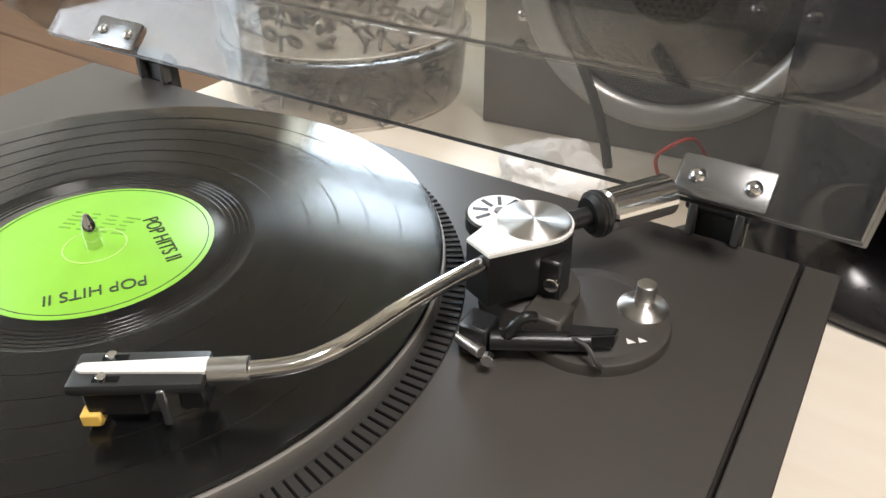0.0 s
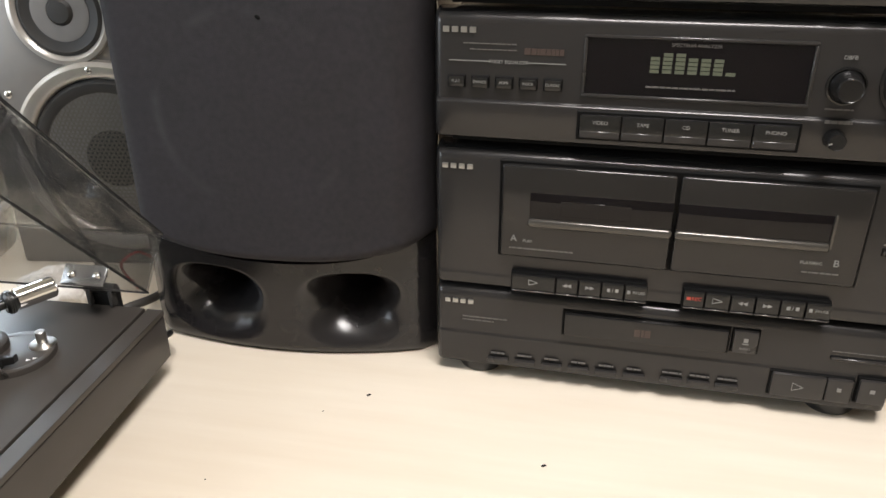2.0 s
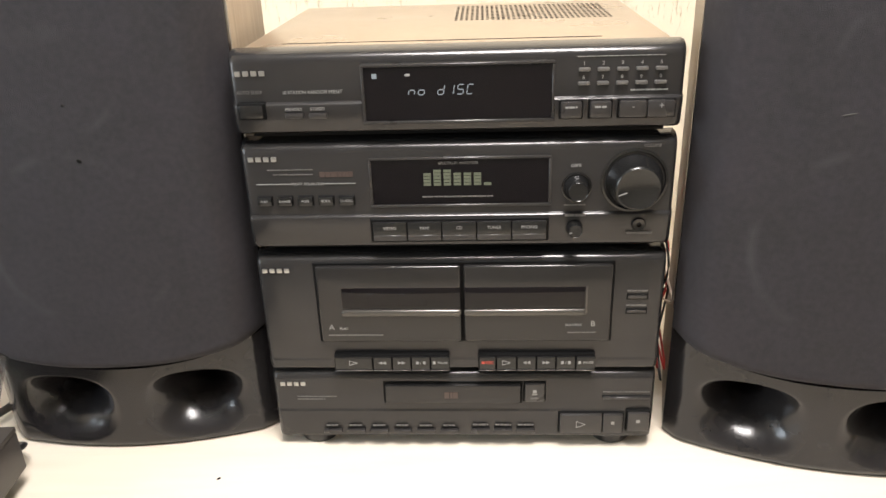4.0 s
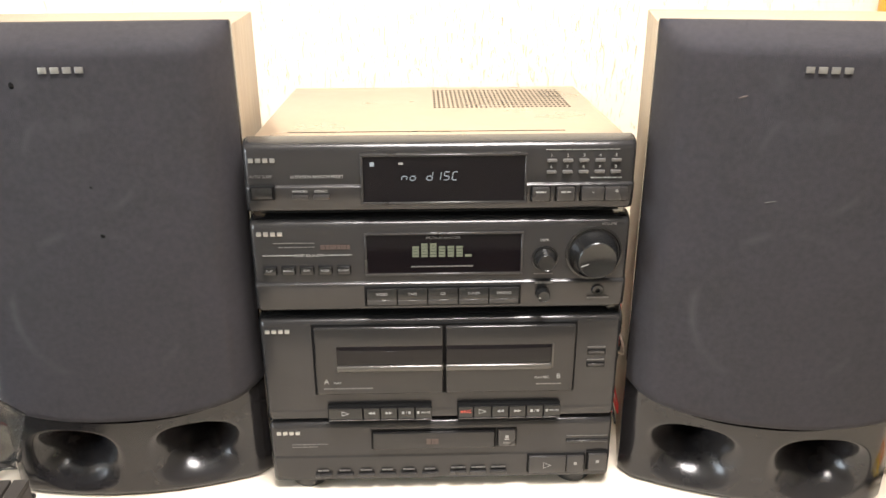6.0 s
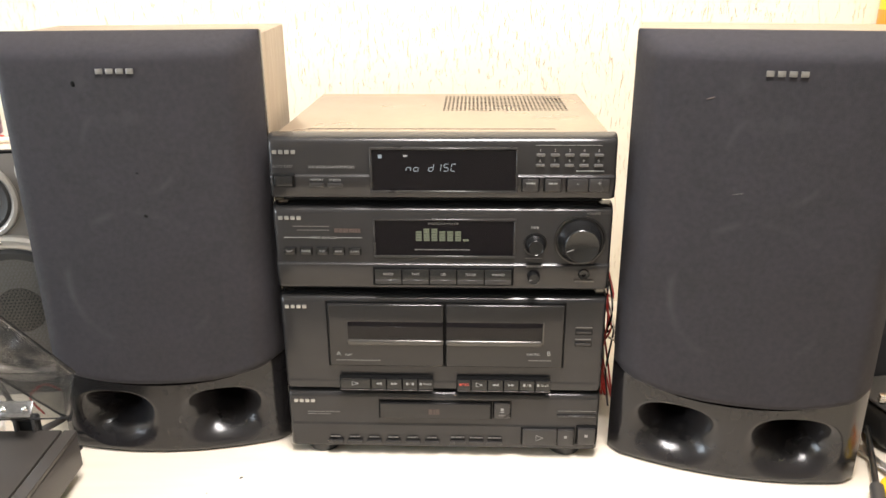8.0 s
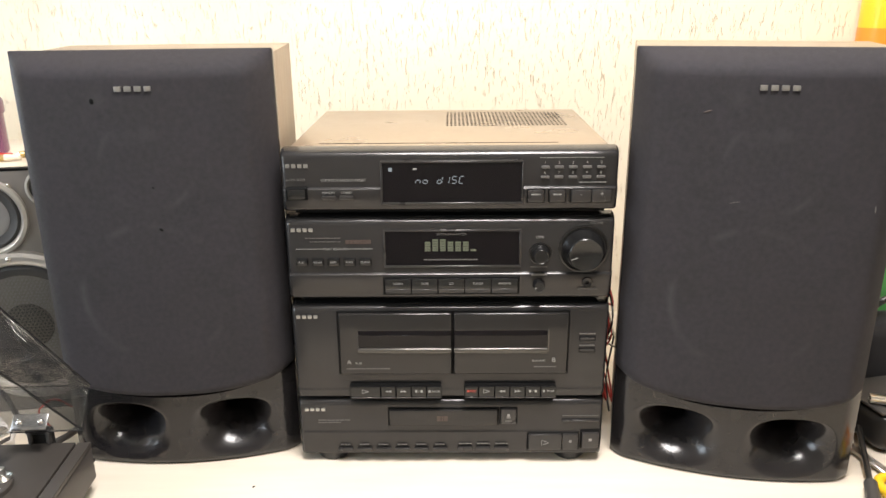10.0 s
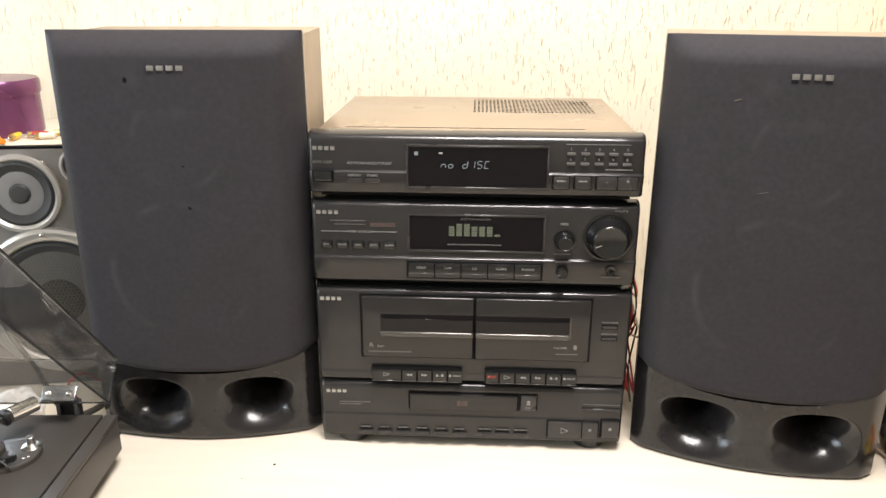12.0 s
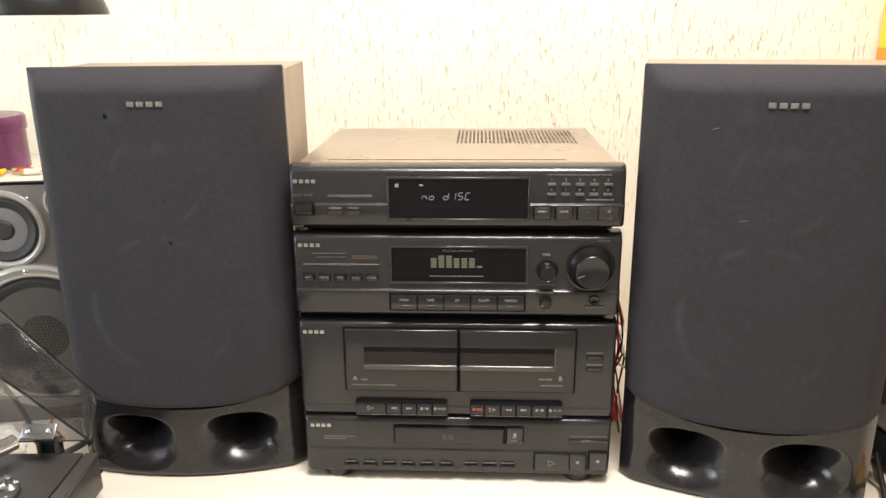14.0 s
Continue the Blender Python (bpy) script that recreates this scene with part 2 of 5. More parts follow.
M_SPUN = spun_material()
# darker than the plinth: the shadow beside the platter is in this colour
M_STROBE = mat("shaded_strobe_plastic", (0.022, 0.020, 0.018), 0.6, 0.0, 0.15, 60)
M_PLATTER = mat("dull_cast_aluminium", (0.46, 0.44, 0.41), 0.42, 0.85, 0.06, 90)
M_PRESET = mat("pale_grey_key", (0.13, 0.126, 0.12), 0.28, 0.3, 0.08, 80)
M_SILL = mat("satin_metal_sill", (0.085, 0.08, 0.072), 0.22, 0.5, 0.08, 80, stretch=(0.1, 1, 1))
M_LIDEDGE = mat("dark_acrylic_edge", (0.03, 0.03, 0.03), 0.15, 0.0, 0.1, 60)
M_WALL = wall_material()
M_RUBBED = cloth_material()
M_VINYL = vinyl_material()
M_VINYLSMOOTH = mat("record_run_out", (0.005, 0.005, 0.005), 0.16, 0.0, 0.1, 30, rvary=0.04)


# ---------- helpers for building ----------
def thing(name, m, label, category, group="", kind=""):
    ob = new(name)
    ob.matrix_world = m
    ob.empty_display_size = 0.02
    return tagged(ob, label, category, group, kind)


def part(name, bm, material, parent=None, label="", smooth=True, at=None):
    me = bpy.data.meshes.new(name)
    bm.normal_update()
    bm.to_mesh(me)
    bm.free()
    if smooth:
        for p in me.polygons:
            p.use_smooth = max(abs(c) for c in p.normal) < 0.99999
        me.set_sharp_from_angle(angle=radians(38))
    me.materials.append(material)
    ob = new(name, me)
    if parent:
        ob.parent = parent
    if at is not None:
        ob.matrix_local = at
    return tagged(ob, label)


def box(x0, x1, y0, y1, z0, z1, bev=0.0, seg=2, bm=None):
    bm = bm or bmesh.new()
    r = bmesh.ops.create_cube(bm, size=1, matrix=Matrix.Translation(((x0 + x1) / 2, (y0 + y1) / 2, (z0 + z1) / 2)) @ Matrix.Diagonal((x1 - x0, y1 - y0, z1 - z0, 1)))
    if bev:
        es = {e for v in r["verts"] for e in v.link_edges}
        bmesh.ops.bevel(bm, geom=list(es), offset=bev, segments=seg, affect="EDGES", profile=0.5)
    return bm


def lathe(profile, seg=48, bm=None, m=Matrix()):
    """Turn (radius, height) pairs about z."""
    bm = bm or bmesh.new()
    rings = []
    for r, z in profile:
        if r < 1e-6:
            rings.append([bm.verts.new(m @ Vector((0, 0, z)))])
        else:
            rings.append([bm.verts.new(m @ Vector((r * math.cos(2 * math.pi * i / seg), r * math.sin(2 * math.pi * i / seg), z))) for i in range(seg)])
    for a, b in zip(rings, rings[1:]):
        for i in range(seg):
            j = (i + 1) % seg
            if len(a) == 1 and len(b) == 1:
                continue
            if len(a) == 1:
                bm.faces.new((a[0], b[i], b[j]))
            elif len(b) == 1:
                bm.faces.new((a[i], b[0], a[j]))
            else:
                bm.faces.new((a[i], a[j], b[j], b[i]))
    bmesh.ops.recalc_face_normals(bm, faces=bm.faces)
    return bm


def rod(p, q, r, r2=None, seg=24, bev=0.0, bm=None):
    """A round bar from p to q with softened ends."""
    p, q = Vector(p), Vector(q)
    r2 = r if r2 is None else r2
    h = (q - p).length
    b = bev or min(r, r2) * 0.12
    m = Matrix.Translation(p) @ (q - p).to_track_quat("Z", "Y").to_matrix().to_4x4()
    return lathe([(0, 0), (r - b, 0), (r, b), (r2, h - b), (r2 - b, h), (0, h)], seg, bm, m)


def tube(points, r, seg=12, bm=None, smooth=6):
    """A round bar along a smooth line through points."""
    bm = bm or bmesh.new()
    P = [Vector(p) for p in points]
    line = []
    for i in range(len(P) - 1):
        a, b, c, d = P[max(i - 1, 0)], P[i], P[i + 1], P[min(i + 2, len(P) - 1)]
        for k in range(smooth):
            t = k / smooth
            line.append(0.5 * ((2 * b) + (c - a) * t + (2 * a - 5 * b + 4 * c - d) * t * t + (3 * b - a - 3 * c + d) * t ** 3))
    line.append(P[-1])
    rings = []
    up = Vector((0.13, 0.21, 0.97))
    for i, p in enumerate(line):
        d = (line[min(i + 1, len(line) - 1)] - line[max(i - 1, 0)]).normalized()
        s = d.cross(up).normalized()
        u = s.cross(d)
        rings.append([bm.verts.new(p + r * (math.cos(2 * math.pi * k / seg) * s + math.sin(2 * math.pi * k / seg) * u)) for k in range(seg)])
    for a, b in zip(rings, rings[1:]):
        for k in range(seg):
            bm.faces.new((a[k], a[(k + 1) % seg], b[(k + 1) % seg], b[k]))
    bm.faces.new(rings[0][::-1])
    bm.faces.new(rings[-1])
    bmesh.ops.recalc_face_normals(bm, faces=bm.faces)
    return bm


def sheet(xs, zs, fn, bm=None):
    """A grid of fn(x, z) -> point."""
    bm = bm or bmesh.new()
    g = [[bm.verts.new(fn(x, z)) for x in xs] for z in zs]
    for i in range(len(zs) - 1):
        for j in range(len(xs) - 1):
            bm.faces.new((g[i][j], g[i][j + 1], g[i + 1][j + 1], g[i + 1][j]))
    return bm


def lin(a, b, n):
    return [a + (b - a) * i / (n - 1) for i in range(n)]


def frame_bm(x0, x1, z0, z1, w, y0, y1, bev=0.0006):
    """A rectangular rim of width w, standing from y1 out to y0."""
    bm = box(x0, x1, y0, y1, z1 - w, z1, bev, 1)
    box(x0, x1, y0, y1, z0, z0 + w, bev, 1, bm)
    box(x0, x0 + w, y0, y1, z0 + w, z1 - w, bev, 1, bm)
    box(x1 - w, x1, y0, y1, z0 + w, z1 - w, bev, 1, bm)
    return bm


def lettering(text, size, m, material, parent, width=None, name="lettering"):
    """Flat raised letters, standing in the plane of m's x and y."""
    cu = bpy.data.curves.new(name, "FONT")
    cu.body, cu.size, cu.extrude, cu.align_x, cu.align_y = text, size, 0.00015, "CENTER", "CENTER"
    tmp = bpy.data.objects.new(name, cu)
    me = bpy.data.meshes.new_from_object(tmp)
    bpy.data.objects.remove(tmp)
    if width:
        xs = [v.co.x for v in me.vertices]
        k = width / max(1e-6, max(xs) - min(xs))
        for v in me.vertices:
            v.co.x *= k
    me.name = name
    me.materials.clear()
    me.materials.append(material)
    ob = new(name, me)
    ob.parent, ob.matrix_local = parent, m
    return ob


def upright(x, y, z):
    return pose(x, y, z, 90, 0, 0)


# ---------- the room ----------
def slab(name, x0, x1, y0, y1, z0, z1, material, label="", cat="wall"):
    ob = part(name, box(x0, x1, y0, y1, z0, z1), material, None, "", False)
    return tagged(ob, label, cat, "", "structure")


FLOOR, CEIL = -0.74, 1.75
wall_n = bmesh.new()
box(-0.94, 2.2, 0.47, 0.57, FLOOR, CEIL, bm=wall_n)
box(-1.6, -1.26, 0.47, 0.57, FLOOR, CEIL, bm=wall_n)
box(-1.26, -0.94, 0.47, 0.57, FLOOR, 0.31, bm=wall_n)
box(-1.26, -0.94, 0.47, 0.57, 0.63, CEIL, bm=wall_n)
tagged(part("wall_north", wall_n, M_WALL, None, "", False), "cream rough plaster wall with short upright cracks", "wall", "", "structure")
window_n = thing("window_2", pose(-1.10, 0.56, 0.47), "small white framed window in the plaster wall", "window", "", "structure")
wf = bmesh.new()
for a, b, c, d in ((-0.16, 0.16, 0.14, 0.16), (-0.16, 0.16, -0.16, -0.14), (-0.16, -0.14, -0.14, 0.14), (0.14, 0.16, -0.14, 0.14)):
    box(a, b, -0.01, 0.01, c, d, 0.003, 1, wf)
part("window_frame", wf, M_WHITE, window_n)
slab("wall_east", 2.2, 2.3, -2.6, 0.57, FLOOR, CEIL, M_ROOM, "plain painted side wall")
slab("wall_south", -2.3, 2.3, -2.7, -2.6, FLOOR, CEIL, M_ROOM, "plain painted wall behind the table")
wall_w = bmesh.new()
box(-1.6, -1.5, -2.6, -0.95, FLOOR, CEIL, bm=wall_w)
box(-1.6, -1.5, -0.25, 0.47, FLOOR, CEIL, bm=wall_w)
box(-1.6, -1.5, -0.95, -0.25, FLOOR, 0.12, bm=wall_w)
box(-1.6, -1.5, -0.95, -0.25, 0.92, CEIL, bm=wall_w)
tagged(part("wall_west", wall_w, M_ROOM, None, "", False), "painted side wall with a window opening", "wall", "", "structure")
slab("ceiling", -2.3, 2.3, -2.7, 0.57, CEIL, CEIL + 0.1, M_CEIL, "plain white ceiling", "ceiling")
floor = slab("floor", -2.3, 2.3, -2.7, 0.57, FLOOR - 0.1, FLOOR - 0.006, M_GAP, "orange oak plank floor", "floor")

window = thing("window_1", pose(-1.56, -0.60, 0.52), "white framed window in the side wall", "window", "", "structure")
wf = bmesh.new()
for a, b, c, d in ((-0.35, 0.35, 0.36, 0.4), (-0.35, 0.35, -0.4, -0.36), (-0.35, -0.31, -0.36, 0.36), (0.31, 0.35, -0.36, 0.36)):
    box(-0.03, 0.03, a, b, c, d, 0.004, 1, wf)
part("window_frame", wf, M_WHITE, window)

# ---------- the table ----------
table = thing("work_table", pose(0, 0, 0), "pale birch laminate work table against the wall", "table")
part("tabletop", box(-0.955, 1.35, -0.60, 0.468, -0.028, 0.0, 0.002, 2), M_TABLE, table)
for x, y in ((-0.91, -0.55), (1.30, -0.55), (-0.91, 0.42), (1.30, 0.42)):
    part("leg", box(x - 0.03, x + 0.03, y - 0.03, y + 0.03, FLOOR - 0.006, -0.028, 0.003, 1), M_TABLE, table)
for x, y in ((-0.238, -0.046), (-0.081, -0.107), (-0.27, -0.075), (0.02, -0.16), (-0.33, -0.17)):
    big = 1 if y in (-0.046, -0.107) else 0.4
    speck = part("speck", lathe([(0, 0.0012), (0.0012, 0.0010), (0.002, 0.0001)], 8), M_GAP, None, "", True, pose(x, y, 0, 0, 0, 40) @ Matrix.Diagonal((1.2 * big, 0.7 * big, 0.7 * big, 1)))
    tagged(speck, "tiny dark crumb lying on the pale tabletop", "crumb", "crumbs on the table")

# ---------- the stacked stereo ----------
STACK = pose(0, 0, 0, 0, 0, -1.5)


def front_panel(z0, z1, step=None, lip=0.004, half=0.188, back=0.03):
    """A moulded front: the section runs up the face and is drawn in at both ends."""
    s = step if step is not None else z0 + 0.012
    prof = [(back, z0 + 0.001), (0.012, z0), (0.004, z0 + 0.0008), (-lip * 0.3 + 0.0008, z0 + 0.0030), (-lip * 0.45, z0 + 0.0060),
            (-lip, s - 0.0030), (-lip * 0.96, s - 0.0018), (-lip * 0.8, s - 0.0010), (0.0, s + 0.0004), (0.0, s + 0.002), (0.0, z1 - 0.009), (0.001, z1 - 0.005), (0.004, z1 - 0.0018), (0.009, z1), (back, z1)]
    ends = [(-half, 0.010), (-half + 0.0008, 0.005), (-half + 0.0025, 0.0018), (-half + 0.006, 0.0)]
    cols = ends + [(x, 0.0) for x in lin(-half + 0.03, half - 0.03, 9)] + [(-x, d) for x, d in reversed(ends)]
    bm = bmesh.new()
    g = [[bm.verts.new((x, min(back, y + d), z)) for x, d in cols] for y, z in prof]
    for i in range(len(prof) - 1):
        for j in range(len(cols) - 1):
            bm.faces.new((g[i][j], g[i][j + 1], g[i + 1][j + 1], g[i + 1][j]))
    bm.faces.new([row[0] for row in g])
    bm.faces.new([row[-1] for row in reversed(g)])
    bm.faces.new([*g[0][::-1], *g[-1]])
    bmesh.ops.recalc_face_normals(bm, faces=bm.faces)
    return bm


def unit(name, z0, z1, step, label, lip=0.0022, depth=0.30, top=True):
    u = thing(name, STACK, label, "stereo component", "stacked stereo components")
    part("casing", box(-0.181, 0.181, 0.030, depth, z0 + 0.004, z1 - (0.0 if top else 0.004), 0.0015, 2), M_STEEL if top else M_CASE, u, "painted steel casing")
    part("front_panel", front_panel(z0, z1, step, lip), M_CASE, u)
    # solid black strip for the shade in the slit under each front
    part("edge_gap", box(-0.176, 0.176, 0.012, 0.06, z0 - 0.004, z0 + 0.004), M_GAP, u)
    return u


def badge(u, x, y, z, w=0.027, h=0.0065):
    """The maker's mark as four plain silver blocks."""
    bm = bmesh.new()
    k = w / 4
    for i in range(4):
        c = x + k * i
        box(c + k * 0.08, c + k * 0.78, y - 0.0008, y + 0.001, z + h * 0.16, z + h * 0.80, 0.0004, 2, bm)
    return part("badge", bm, M_SILVER, u, "silver maker's mark drawn as plain blocks")


def print_bar(u, x0, x1, z0, z1, y=-0.0006, m=None, name="print"):
    """Small print that cannot be read: short bars."""
    bm = bmesh.new()
    x = x0
    rnd = random.Random(int((x0 + 1) * 9973 + (z0 + 1) * 7919))
    while x < x1:
        w = min(rnd.uniform(0.002, 0.006), x1 - x)
        if w > 0.0006:
            box(x, x + w * 0.86, y, y + 0.0010, z0, z1, bm=bm)
        x += w
    return part(name, bm, m or M_PRINTDIM, u, "", False)


def key(u, x0, x1, z0, z1, y=-0.004, m=None, name="button", bev=0.0012, back=0.004):
    return part(name, box(x0, x1, y, back, z0, z1, bev, 2), m or M_BUTTON, u)


# flat black plate on the panel, coloured as the shade of a recess
def recess(u, x0, x1, z0, z1, y=-0.0007, name="recess"):
    return part(name, box(x0, x1, y, 0.002, z0, z1, 0.0008, 1), M_GAP, u, "", False)


def display(u, x0, x1, z0, z1, y=-0.0008):
    part("window_rim", frame_bm(x0 - 0.0022, x1 + 0.0022, z0 - 0.0022, z1 + 0.0022, 0.0024, y - 0.0014, 0.003), M_BUTTON, u)
    return part("display_window", box(x0, x1, y, 0.003, z0, z1, 0.0006, 1), M_SMOKE, u, "smoked display window")


SEGS = {"n": "ceg", "o": "cdeg", "d": "bcdeg", "I": "bc", "S": "afgcd", "C": "adef"}


def seven_segments(u, text, x, z, h, y):
    """Slanted glowing characters of straight strokes."""
    w = h * 0.62
    lines = {"a": (0, 2, 1, 2), "b": (1, 2, 1, 1), "c": (1, 1, 1, 0), "d": (0, 0, 1, 0), "e": (0, 0, 0, 1), "f": (0, 1, 0, 2), "g": (0, 1, 1, 1)}
    for ch in text:
        if ch != " ":
            bm = bmesh.new()
            for s in SEGS[ch]:
                a, b, c, d = lines[s]
                p = Vector((x + a * w + b * h * 0.09, y, z + b * h / 2))
                q = Vector((x + c * w + d * h * 0.09, y, z + d * h / 2))
                dirn = (q - p).normalized()
                n = Vector((-dirn.z, 0, dirn.x)) * h * 0.055
                p, q = p + dirn * h * 0.06, q - dirn * h * 0.06
                vs = [bm.verts.new(v) for v in (p - n, q - n, q + n, p + n)]
                bm.faces.new(vs)
            ext = bmesh.ops.extrude_face_region(bm, geom=list(bm.faces))
            bmesh.ops.translate(bm, verts=[v for v in ext["geom"] if isinstance(v, bmesh.types.BMVert)], vec=(0, 0.0003, 0))
            bmesh.ops.recalc_face_normals(bm, faces=bm.faces)
            part("display_character", bm, M_SEG, u, "", False)
        x += w * 1.65


def text_on(u, s, x, z, size, m=None, y=-0.0010, width=None):
    return lettering(s, size, upright(x, y, z), m or M_PRINT, u, width)


# tuner, on top
tuner = unit("tuner", 0.327, 0.396, 0.3550, "charcoal radio tuner with a dark display, top of the stereo", lip=0.0034)
badge(tuner, -0.182, -0.0004, 0.3765)
display(tuner, -0.074, 0.080, 0.3385, 0.3835, -0.0044)
seven_segments(tuner, "no dISC", -0.0375, 0.3602, 0.0078, -0.0050)
part("display_mark", box(-0.067, -0.063, -0.0049, -0.003, 0.3740, 0.3780), M_SEG, tuner, "", False)
print_bar(tuner, -0.040, -0.035, 0.3755, 0.3775, -0.0049, M_PRINT)
text_on(tuner, "AUTO SLEEP", -0.171, 0.364, 0.004, M_PRINTDIM)
text_on(tuner, "10 STATION RANDOM PRESET", -0.118, 0.3633, 0.0042, M_PRINT, width=0.050)
recess(tuner, -0.182, -0.158, 0.3415, 0.3560, -0.0050)
part("power_switch", box(-0.180, -0.160, -0.0072, 0.003, 0.3432, 0.3546, 0.0012, 2), M_KEY, tuner, "dark rocker power switch")
for a, t in ((-0.142, "MEMORY"), (-0.122, "STEREO")):
    key(tuner, a, a + 0.0155, 0.3422, 0.3466, -0.0066)
    text_on(tuner, t, a + 0.0078, 0.3500, 0.0036, M_PRINT, -0.0046)
for i in range(5):
    for j, z in enumerate((0.3757, 0.3645)):
        key(tuner, 0.101 + 0.0154 * i, 0.1105 + 0.0154 * i, z, z + 0.0029, -0.0028, M_PRESET, "preset_button", 0.0007)
        text_on(tuner, "1234567890"[i + 5 * j], 0.1055 + 0.0154 * i, z + 0.0062, 0.0042, M_PRINT)
print_bar(tuner, 0.100, 0.1705, 0.3872, 0.3876, m=M_PRINT)
print_bar(tuner, 0.144, 0.174, 0.3590, 0.3602, m=M_PRINT)
for a, b in ((0.0869, 0.1045), (0.1108, 0.1284), (0.1346, 0.1568), (0.1571, 0.1795)):
    recess(tuner, a - 0.001, b + 0.001, 0.3372, 0.3538, -0.0048)
    key(tuner, a, b, 0.3385, 0.3524, -0.0085, M_BUTTON, "tuning_button", 0.0018)
text_on(tuner, "-", 0.1457, 0.3480, 0.008, y=-0.0087)
text_on(tuner, "+", 0.1683, 0.3480, 0.008, y=-0.0087)
for a in (0.0957, 0.1196):
    print_bar(tuner, a - 0.005, a + 0.005, 0.3472, 0.3488, -0.0087, M_PRINT)
# slots of the cover, laid on in black: a long seam, a field of holes
part("cover_seam", box(-0.150, 0.125, 0.0425, 0.0440, 0.3955, 0.3964), M_GAP, tuner, "", False)
holes = bmesh.new()
for j in range(10):
    for i in range(30):
        box(-0.004 + i * 0.0053, -0.0012 + i * 0.0053, 0.163 + j * 0.0118, 0.1672 + j * 0.0118, 0.3955, 0.3963, bm=holes)
tagged(part("vent_field", holes, M_GAP, tuner, "rows of dark vent slots in the steel cover", False), kind="stuff")

# amplifier
amp = unit("amplifier", 0.221, 0.319, 0.2535, "charcoal amplifier with spectrum display and round volume knob", lip=0.0034, top=False)
badge(amp, -0.181, -0.0004, 0.3025)
print_bar(amp, -0.165, -0.124, 0.2955, 0.2962, m=M_PRINTDIM)
print_bar(amp, -0.160, -0.124, 0.2912, 0.2918, m=M_PRINTDIM)
print_bar(amp, -0.119, -0.089, 0.2890, 0.2935, m=M_PRINTBROWN, name="model_print")
part("rule", box(-0.176, -0.145, -0.0008, 0.001, 0.2826, 0.2831), M_PRINT, amp, "", False)
part("rule", box(-0.116, -0.088, -0.0008, 0.001, 0.2826, 0.2831), M_PRINT, amp, "", False)
text_on(amp, "PRESET EQUALIZER", -0.1305, 0.2829, 0.0034, M_PRINT)
for i, t in enumerate(("FLAT", "DANCE", "POPS", "ROCK", "CLASSIC")):
    a = -0.177 + 0.0183 * i
    recess(amp, a - 0.0003, a + 0.0143, 0.2622, 0.2724)
    key(amp, a + 0.0007, a + 0.0133, 0.2632, 0.2714, -0.0035, M_KEY, "equalizer_button")
    text_on(amp, t, a + 0.0070, 0.2678, 0.0030, M_PRINT, -0.0038)
display(amp, -0.0735, 0.0795, 0.2625, 0.3035)
for i, h in enumerate((4, 5, 5, 4, 4, 4, 1)):
    bars = bmesh.new()
    for j in range(h):
        box(-0.0285 + 0.0087 * i, -0.0220 + 0.0087 * i, -0.0013, 0, 0.2798 + 0.0030 * j, 0.2822 + 0.0030 * j, bm=bars)
    part("analyzer_bar", bars, M_BAR, amp, "", False)
text_on(amp, "SPECTRUM ANALYZER", 0.002, 0.3000, 0.0034, M_PRINTDIM, -0.0013)
print_bar(amp, -0.030, 0.032, 0.2690, 0.2702, -0.0013)
recess(amp, -0.0772, 0.0802, 0.2280, 0.2504, -0.0047)
for i, t in enumerate(("VIDEO", "TAPE", "CD", "TUNER", "PHONO")):
    a = -0.0748 + 0.0307 * i
    key(amp, a, a + 0.0299, 0.2302, 0.2482, -0.0075, M_KEY, "source_button", 0.0008)
    part("key_lip", box(a + 0.0003, a + 0.0296, -0.0080, -0.004, 0.2304, 0.2362, 0.0008, 1), M_BUTTON, amp, "", True)
    text_on(amp, t, a + 0.015, 0.2425, 0.0039, M_PRINT, -0.0077)


def knob(u, x, z, r, depth, name, line=True):
    k = part(name, lathe([(r * 1.12, 0.0), (r * 1.10, depth * 0.12), (r * 1.02, depth * 0.2), (r * 0.90, depth * 0.86), (r * 0.86, depth * 0.97), (r * 0.82, depth), (r * 0.78, depth * 0.97), (0, depth * 0.96)], 64), M_KEY, u, "black round knob", True, upright(x, -0.0006, z))
    if line:
        a = radians(200)
        part("pointer", box(r * 0.45, r * 0.82, -0.0005, 0.0005, depth * 0.96, depth * 0.985), M_PRINT, k, "", False, pose(0, 0, 0, 0, 0, math.degrees(a)))
    return k


def ring(u, x, z, r, w, name="knob_recess"):
    return part(name, lathe([(r, 0), (r + w * 0.3, 0.0014), (r + w, 0.0010), (r + w * 1.1, -0.001)], 64), M_KEY, u, "", True, upright(x, -0.0002, z))


ring(amp, 0.1525, 0.2815, 0.0255, 0.003)
recess(amp, 0.136, 0.169, 0.265, 0.298, -0.0004)
knob(amp, 0.1525, 0.2808, 0.0218, 0.020, "volume_knob")
ring(amp, 0.1035, 0.2765, 0.0115, 0.0018)
knob(amp, 0.1035, 0.2765, 0.0098, 0.014, "bass_knob", False)
ring(amp, 0.1025, 0.2400, 0.0082, 0.0015)
knob(amp, 0.1025, 0.2400, 0.0070, 0.013, "balance_knob")
part("headphone_socket", lathe([(0.0022, -0.006), (0.0024, 0.0052), (0.0055, 0.0056), (0.0062, 0.0045), (0.0062, 0)], 32), M_KEY, amp, "", True, upright(0.1580, 0, 0.2425))
text_on(amp, "DBFB", 0.1025, 0.2960, 0.0038)
text_on(amp, "VOLUME", 0.1655, 0.3125, 0.0038, M_PRINTDIM)
